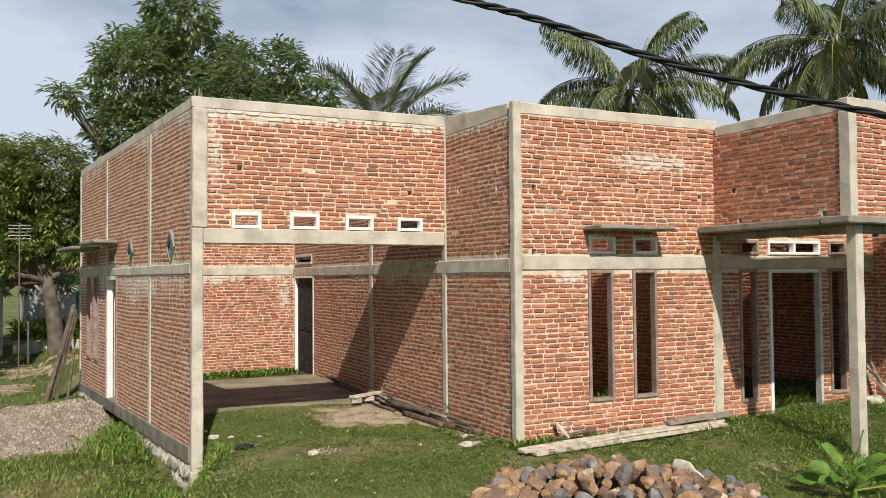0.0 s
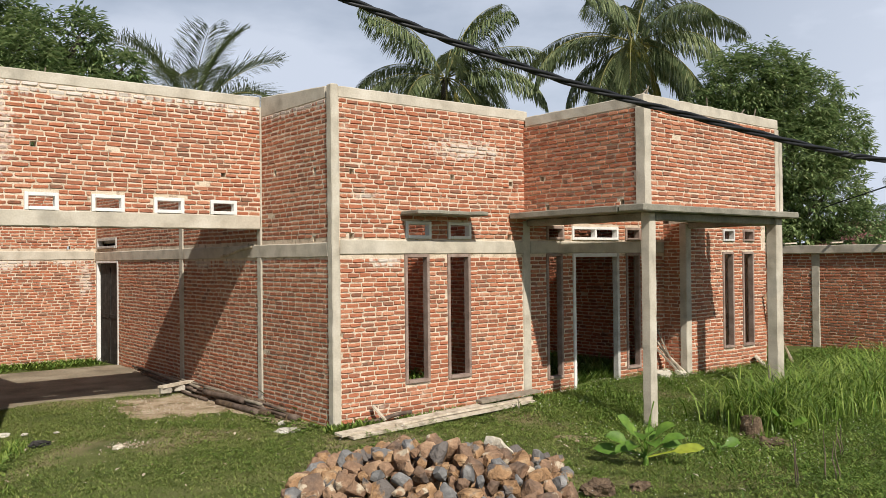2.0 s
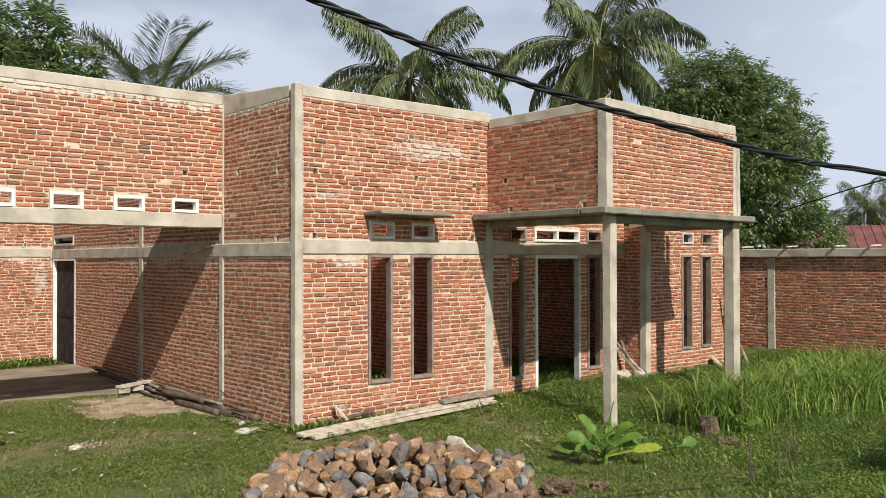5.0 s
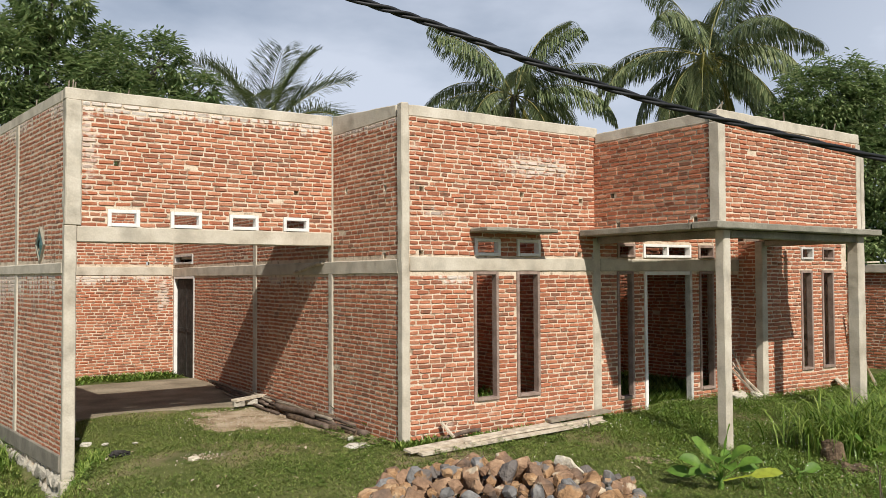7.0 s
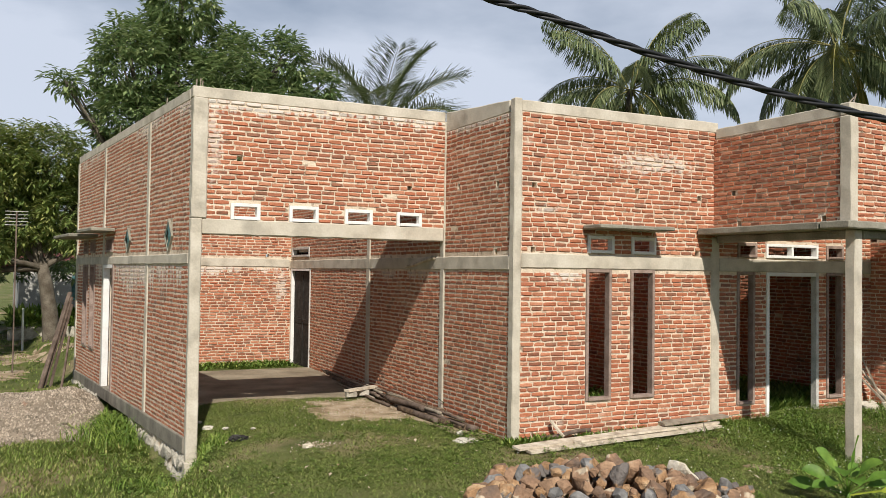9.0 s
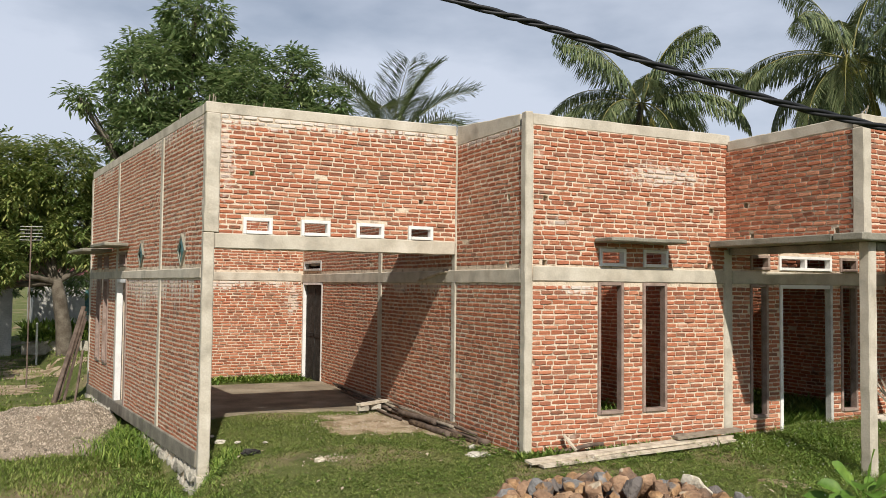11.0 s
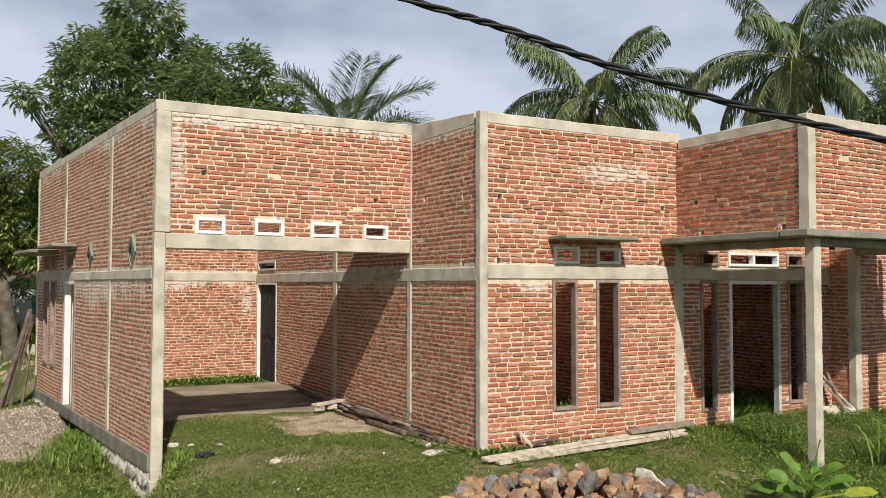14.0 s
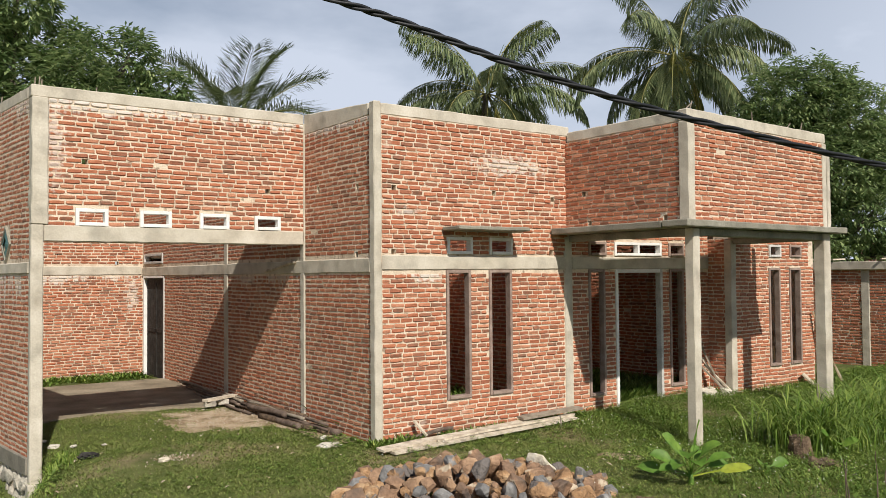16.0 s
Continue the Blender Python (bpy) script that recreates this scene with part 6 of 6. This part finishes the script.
def tall_grass(n, seed, spots, lo, hi, width, label):
    """Arching long blades, five segments each."""
    rng = np.random.default_rng(seed)
    pick = rng.integers(0, len(spots), n)
    S = np.array(spots)[pick]
    x = S[:, 0] + rng.normal(size=n) * S[:, 2]
    y = S[:, 1] + rng.normal(size=n) * S[:, 3]
    z = gz_many(x, y)
    a = rng.uniform(0, 6.283, n)
    h = np.stack([np.cos(a), np.sin(a), np.zeros(n)], 1)
    L = rng.uniform(lo, hi, n)
    bend = rng.uniform(1.1, 2.7, n)
    p = np.stack([x, y, z], 1)
    k = 6
    v = np.empty((n, 2 * k, 3))
    e = 1.48 - 0.2 * rng.uniform(0, 1, n)
    side = np.stack([-np.sin(a), np.cos(a), np.zeros(n)], 1)
    for s in range(k):
        w = (0.9, 1.0, 0.95, 0.8, 0.5, 0.05)[s] * width / 2
        v[:, 2 * s], v[:, 2 * s + 1] = p - side * w, p + side * w
        d = h * np.cos(e)[:, None] + np.array([[0, 0, 1]]) * np.sin(e)[:, None]
        p = p + d * (L / (k - 1))[:, None]
        e = e - bend * (0.14, 0.24, 0.32, 0.36, 0.3, 0)[s]
    me = bpy.data.meshes.new("tall_grass")
    me.vertices.add(n * 2 * k)
    me.vertices.foreach_set("co", v.reshape(-1))
    f = np.array([[2 * i, 2 * i + 1, 2 * i + 3, 2 * i + 2] for i in range(k - 1)])
    idx = (np.arange(n)[:, None, None] * 2 * k + f[None]).reshape(-1).astype(np.int32)
    me.loops.add(len(idx))
    me.loops.foreach_set("vertex_index", idx)
    me.polygons.add(n * (k - 1))
    me.polygons.foreach_set("loop_start", (np.arange(n * (k - 1)) * 4).astype(np.int32))
    me.update(calc_edges=True)
    me.materials.append(M_REED)
    return tagged(new("tall_grass", me), label, "grass", kind="stuff")


tall_grass(6200, 51, [(5.4, -3.2, 0.6, 0.25), (6.8, -3.1, 0.8, 0.3), (8.4, -3.0, 0.8, 0.4), (4.5, -3.3, 0.3, 0.25), (9.8, -2.8, 0.8, 0.5), (9.2, -3.6, 0.9, 0.4), (7.4, -3.7, 0.8, 0.25), (10.6, -3.6, 0.8, 0.6)], 0.5, 1.05, 0.017, "tall arching green grass in front of the porch")
tall_grass(500, 53, [(-3.55, 1.72, 0.12, 0.08), (-3.85, 1.5, 0.15, 0.12), (-3.35, 1.85, 0.12, 0.1), (-4.2, 1.7, 0.2, 0.15)], 0.10, 0.26, 0.014, "weeds round the foot of the corner column")
tall_grass(1300, 52, [(-4.3, 5.4, 0.09, 0.25), (-4.35, 5.9, 0.09, 0.2), (-4.15, 4.8, 0.12, 0.3), (-4.25, 4.3, 0.15, 0.3), (-4.5, 4.9, 0.2, 0.3)], 0.25, 0.5, 0.016, "tuft of long grass against the foundation")


def banana_leaf(parent, inv, foot, az, elev, length, width, droop, material, stalk=0.2, twist=0.0):
    n = 10
    p, e, pts, dirs = Vector(foot), elev, [], []
    for i in range(n + 1):
        d = Vector((math.cos(az) * math.cos(e), math.sin(az) * math.cos(e), math.sin(e)))
        pts.append(p.copy())
        dirs.append(d)
        p = p + d * (length / n)
        e -= droop / n * (i / n * 2)
    side = Vector((-math.sin(az) * math.cos(twist), math.cos(az) * math.cos(twist), math.sin(twist)))
    bm = bmesh.new()
    rows = []
    for i, (q, d) in enumerate(zip(pts, dirs)):
        s = max(0, (i / n - stalk) / (1 - stalk))
        w = width / 2 * (math.sin(math.pi * min(s * 0.94 + 0.06, 1)) ** 0.6 if s > 0 else 0.05) + 0.004
        up = side.cross(d) * -1
        lift = up * w * 0.35
        wob = up * 0.02 * noise.noise(q * 9)
        rows.append([bm.verts.new(inv @ (q - side * w + lift + wob)), bm.verts.new(inv @ q), bm.verts.new(inv @ (q + side * w + lift - wob))])
    for i in range(n):
        for k in range(2):
            bm.faces.new((rows[i][k], rows[i][k + 1], rows[i + 1][k + 1], rows[i + 1][k]))
    part("leaf", bm, material, parent, smooth=True)


def banana(x, y, leaves, label, seed, stalk=0.2):
    z = ground_z(x, y) - 0.02
    root = empty("banana_plant", (x, y, z), label, "plant")
    inv = root.matrix_basis.inverted()
    bm = bmesh.new()
    tube(bm, [(0, 0, 0), (0.01, 0, 0.08), (0.0, 0.01, 0.15)], 0.035, 0.02, 8)
    part("stem", bm, M_BANANA, root, smooth=True)
    for az, el, ln, w, dr, old, tw in leaves:
        banana_leaf(root, inv, (x, y, z + 0.1), radians(az), radians(el), ln * 0.76, w * 0.9, dr, M_BANANA_OLD if old else M_BANANA, stalk, radians(tw))


banana(1.45, -3.72, [(128, 64, 0.66, 0.16, 0.5, 0, -40), (138, 42, 0.62, 0.14, 1.0, 0, -50), (128, 12, 0.70, 0.14, 0.3, 0, -50), (112, 70, 0.58, 0.14, 1.3, 0, -30), (215, 74, 0.62, 0.20, 2.7, 0, 6),
                      (240, 60, 0.52, 0.17, 2.3, 0, 12), (188, 50, 0.52, 0.16, 2.2, 0, -12), (262, 80, 0.80, 0.02, 0.2, 0, 0), (300, 68, 0.64, 0.14, 1.4, 0, 40), (312, 46, 0.62, 0.12, 1.3, 0, 40),
                      (308, 16, 0.78, 0.12, 0.3, 1, 50), (20, 58, 0.52, 0.14, 1.4, 0, 30), (330, 30, 0.56, 0.12, 1.0, 0, 40), (160, 30, 0.5, 0.13, 1.2, 0, -30)], "young banana plant with broad bright green leaves", 1, 0.5)
banana(4.1, -3.75, [(150, 60, 0.4, 0.15, 0.5, 0, -40), (300, 40, 0.38, 0.13, 0.8, 0, 40), (225, 50, 0.35, 0.13, 1.7, 0, 0)], "small banana sucker with bright leaves", 2, 0.3)
banana(2.55, -3.85, [(200, 30, 0.34, 0.13, 0.9, 0, -20), (330, 20, 0.34, 0.13, 0.6, 0, 45)], "small banana sucker among the weeds", 3, 0.3)


def flowers(n, seed):
    rng = np.random.default_rng(seed)
    x, y = rng.uniform(-0.5, 9, n), rng.uniform(-5, -0.2, n)
    k = np.array([weed_keep(a, b, 0.25) or (c > 0.8 and not in_house(a, b)) for a, b, c in zip(x, y, rng.uniform(0, 1, n))])
    x, y = x[k], y[k]
    z = gz_many(x, y) + rng.uniform(0.06, 0.2, len(x))
    vs, fs = [], []
    for a, b, c in zip(x, y, z):
        i = len(vs)
        s = 0.0065
        vs += [(a - s, b, c), (a, b - s, c - s * 0.5), (a + s, b, c), (a, b + s, c + s * 0.5), (a, b, c + s)]
        fs += [(i, i + 1, i + 4), (i + 1, i + 2, i + 4), (i + 2, i + 3, i + 4), (i + 3, i, i + 4)]
    me = bpy.data.meshes.new("flowers")
    me.from_pydata(vs, [], fs)
    me.materials.append(M_FLOWER)
    tagged(new("flowers", me), "tiny white flowers among the weeds", "flowers", kind="stuff")


flowers(750, 61)


def chips(n, seed):
    """Crumbs of mortar and brick on the trodden soil before the apron."""
    rng = np.random.default_rng(seed)
    few = rng.uniform(0, 1, n) < 0.12
    x = np.where(few, -2.3 + rng.normal(size=n) * 0.16, -0.75 + rng.normal(size=n) * 0.55)
    y = np.where(few, 0.75 + rng.normal(size=n) * 0.13, 3.2 + rng.normal(size=n) * 0.6)
    k = (x < -0.08) & (y < 4.3)
    x, y = x[k], y[k]
    vs, fs = [], []
    for a, b, c in zip(x, y, gz_many(x, y)):
        i = len(vs)
        s = rng.uniform(0.005, 0.018, 3) * rng.uniform(0.5, 1.0)
        c += 0.012 + s[2] * 0.3
        vs += [(a - s[0], b, c), (a, b - s[1], c), (a + s[0], b + s[1] * 0.3, c), (a, b + s[1], c), (a, b, c + s[2] * 0.8), (a, b, c - s[2])]
        fs += [(i, i + 1, i + 4), (i + 1, i + 2, i + 4), (i + 2, i + 3, i + 4), (i + 3, i, i + 4), (i + 1, i, i + 5), (i + 2, i + 1, i + 5), (i + 3, i + 2, i + 5), (i, i + 3, i + 5)]
    me = bpy.data.meshes.new("rubble_crumbs")
    me.from_pydata(vs, [], fs)
    me.materials.append(M_CRUMB)
    tagged(new("rubble_crumbs", me), "pale crumbs of mortar and brick on the soil", "rubble", kind="stuff")


chips(1300, 71)

lay_bricks()
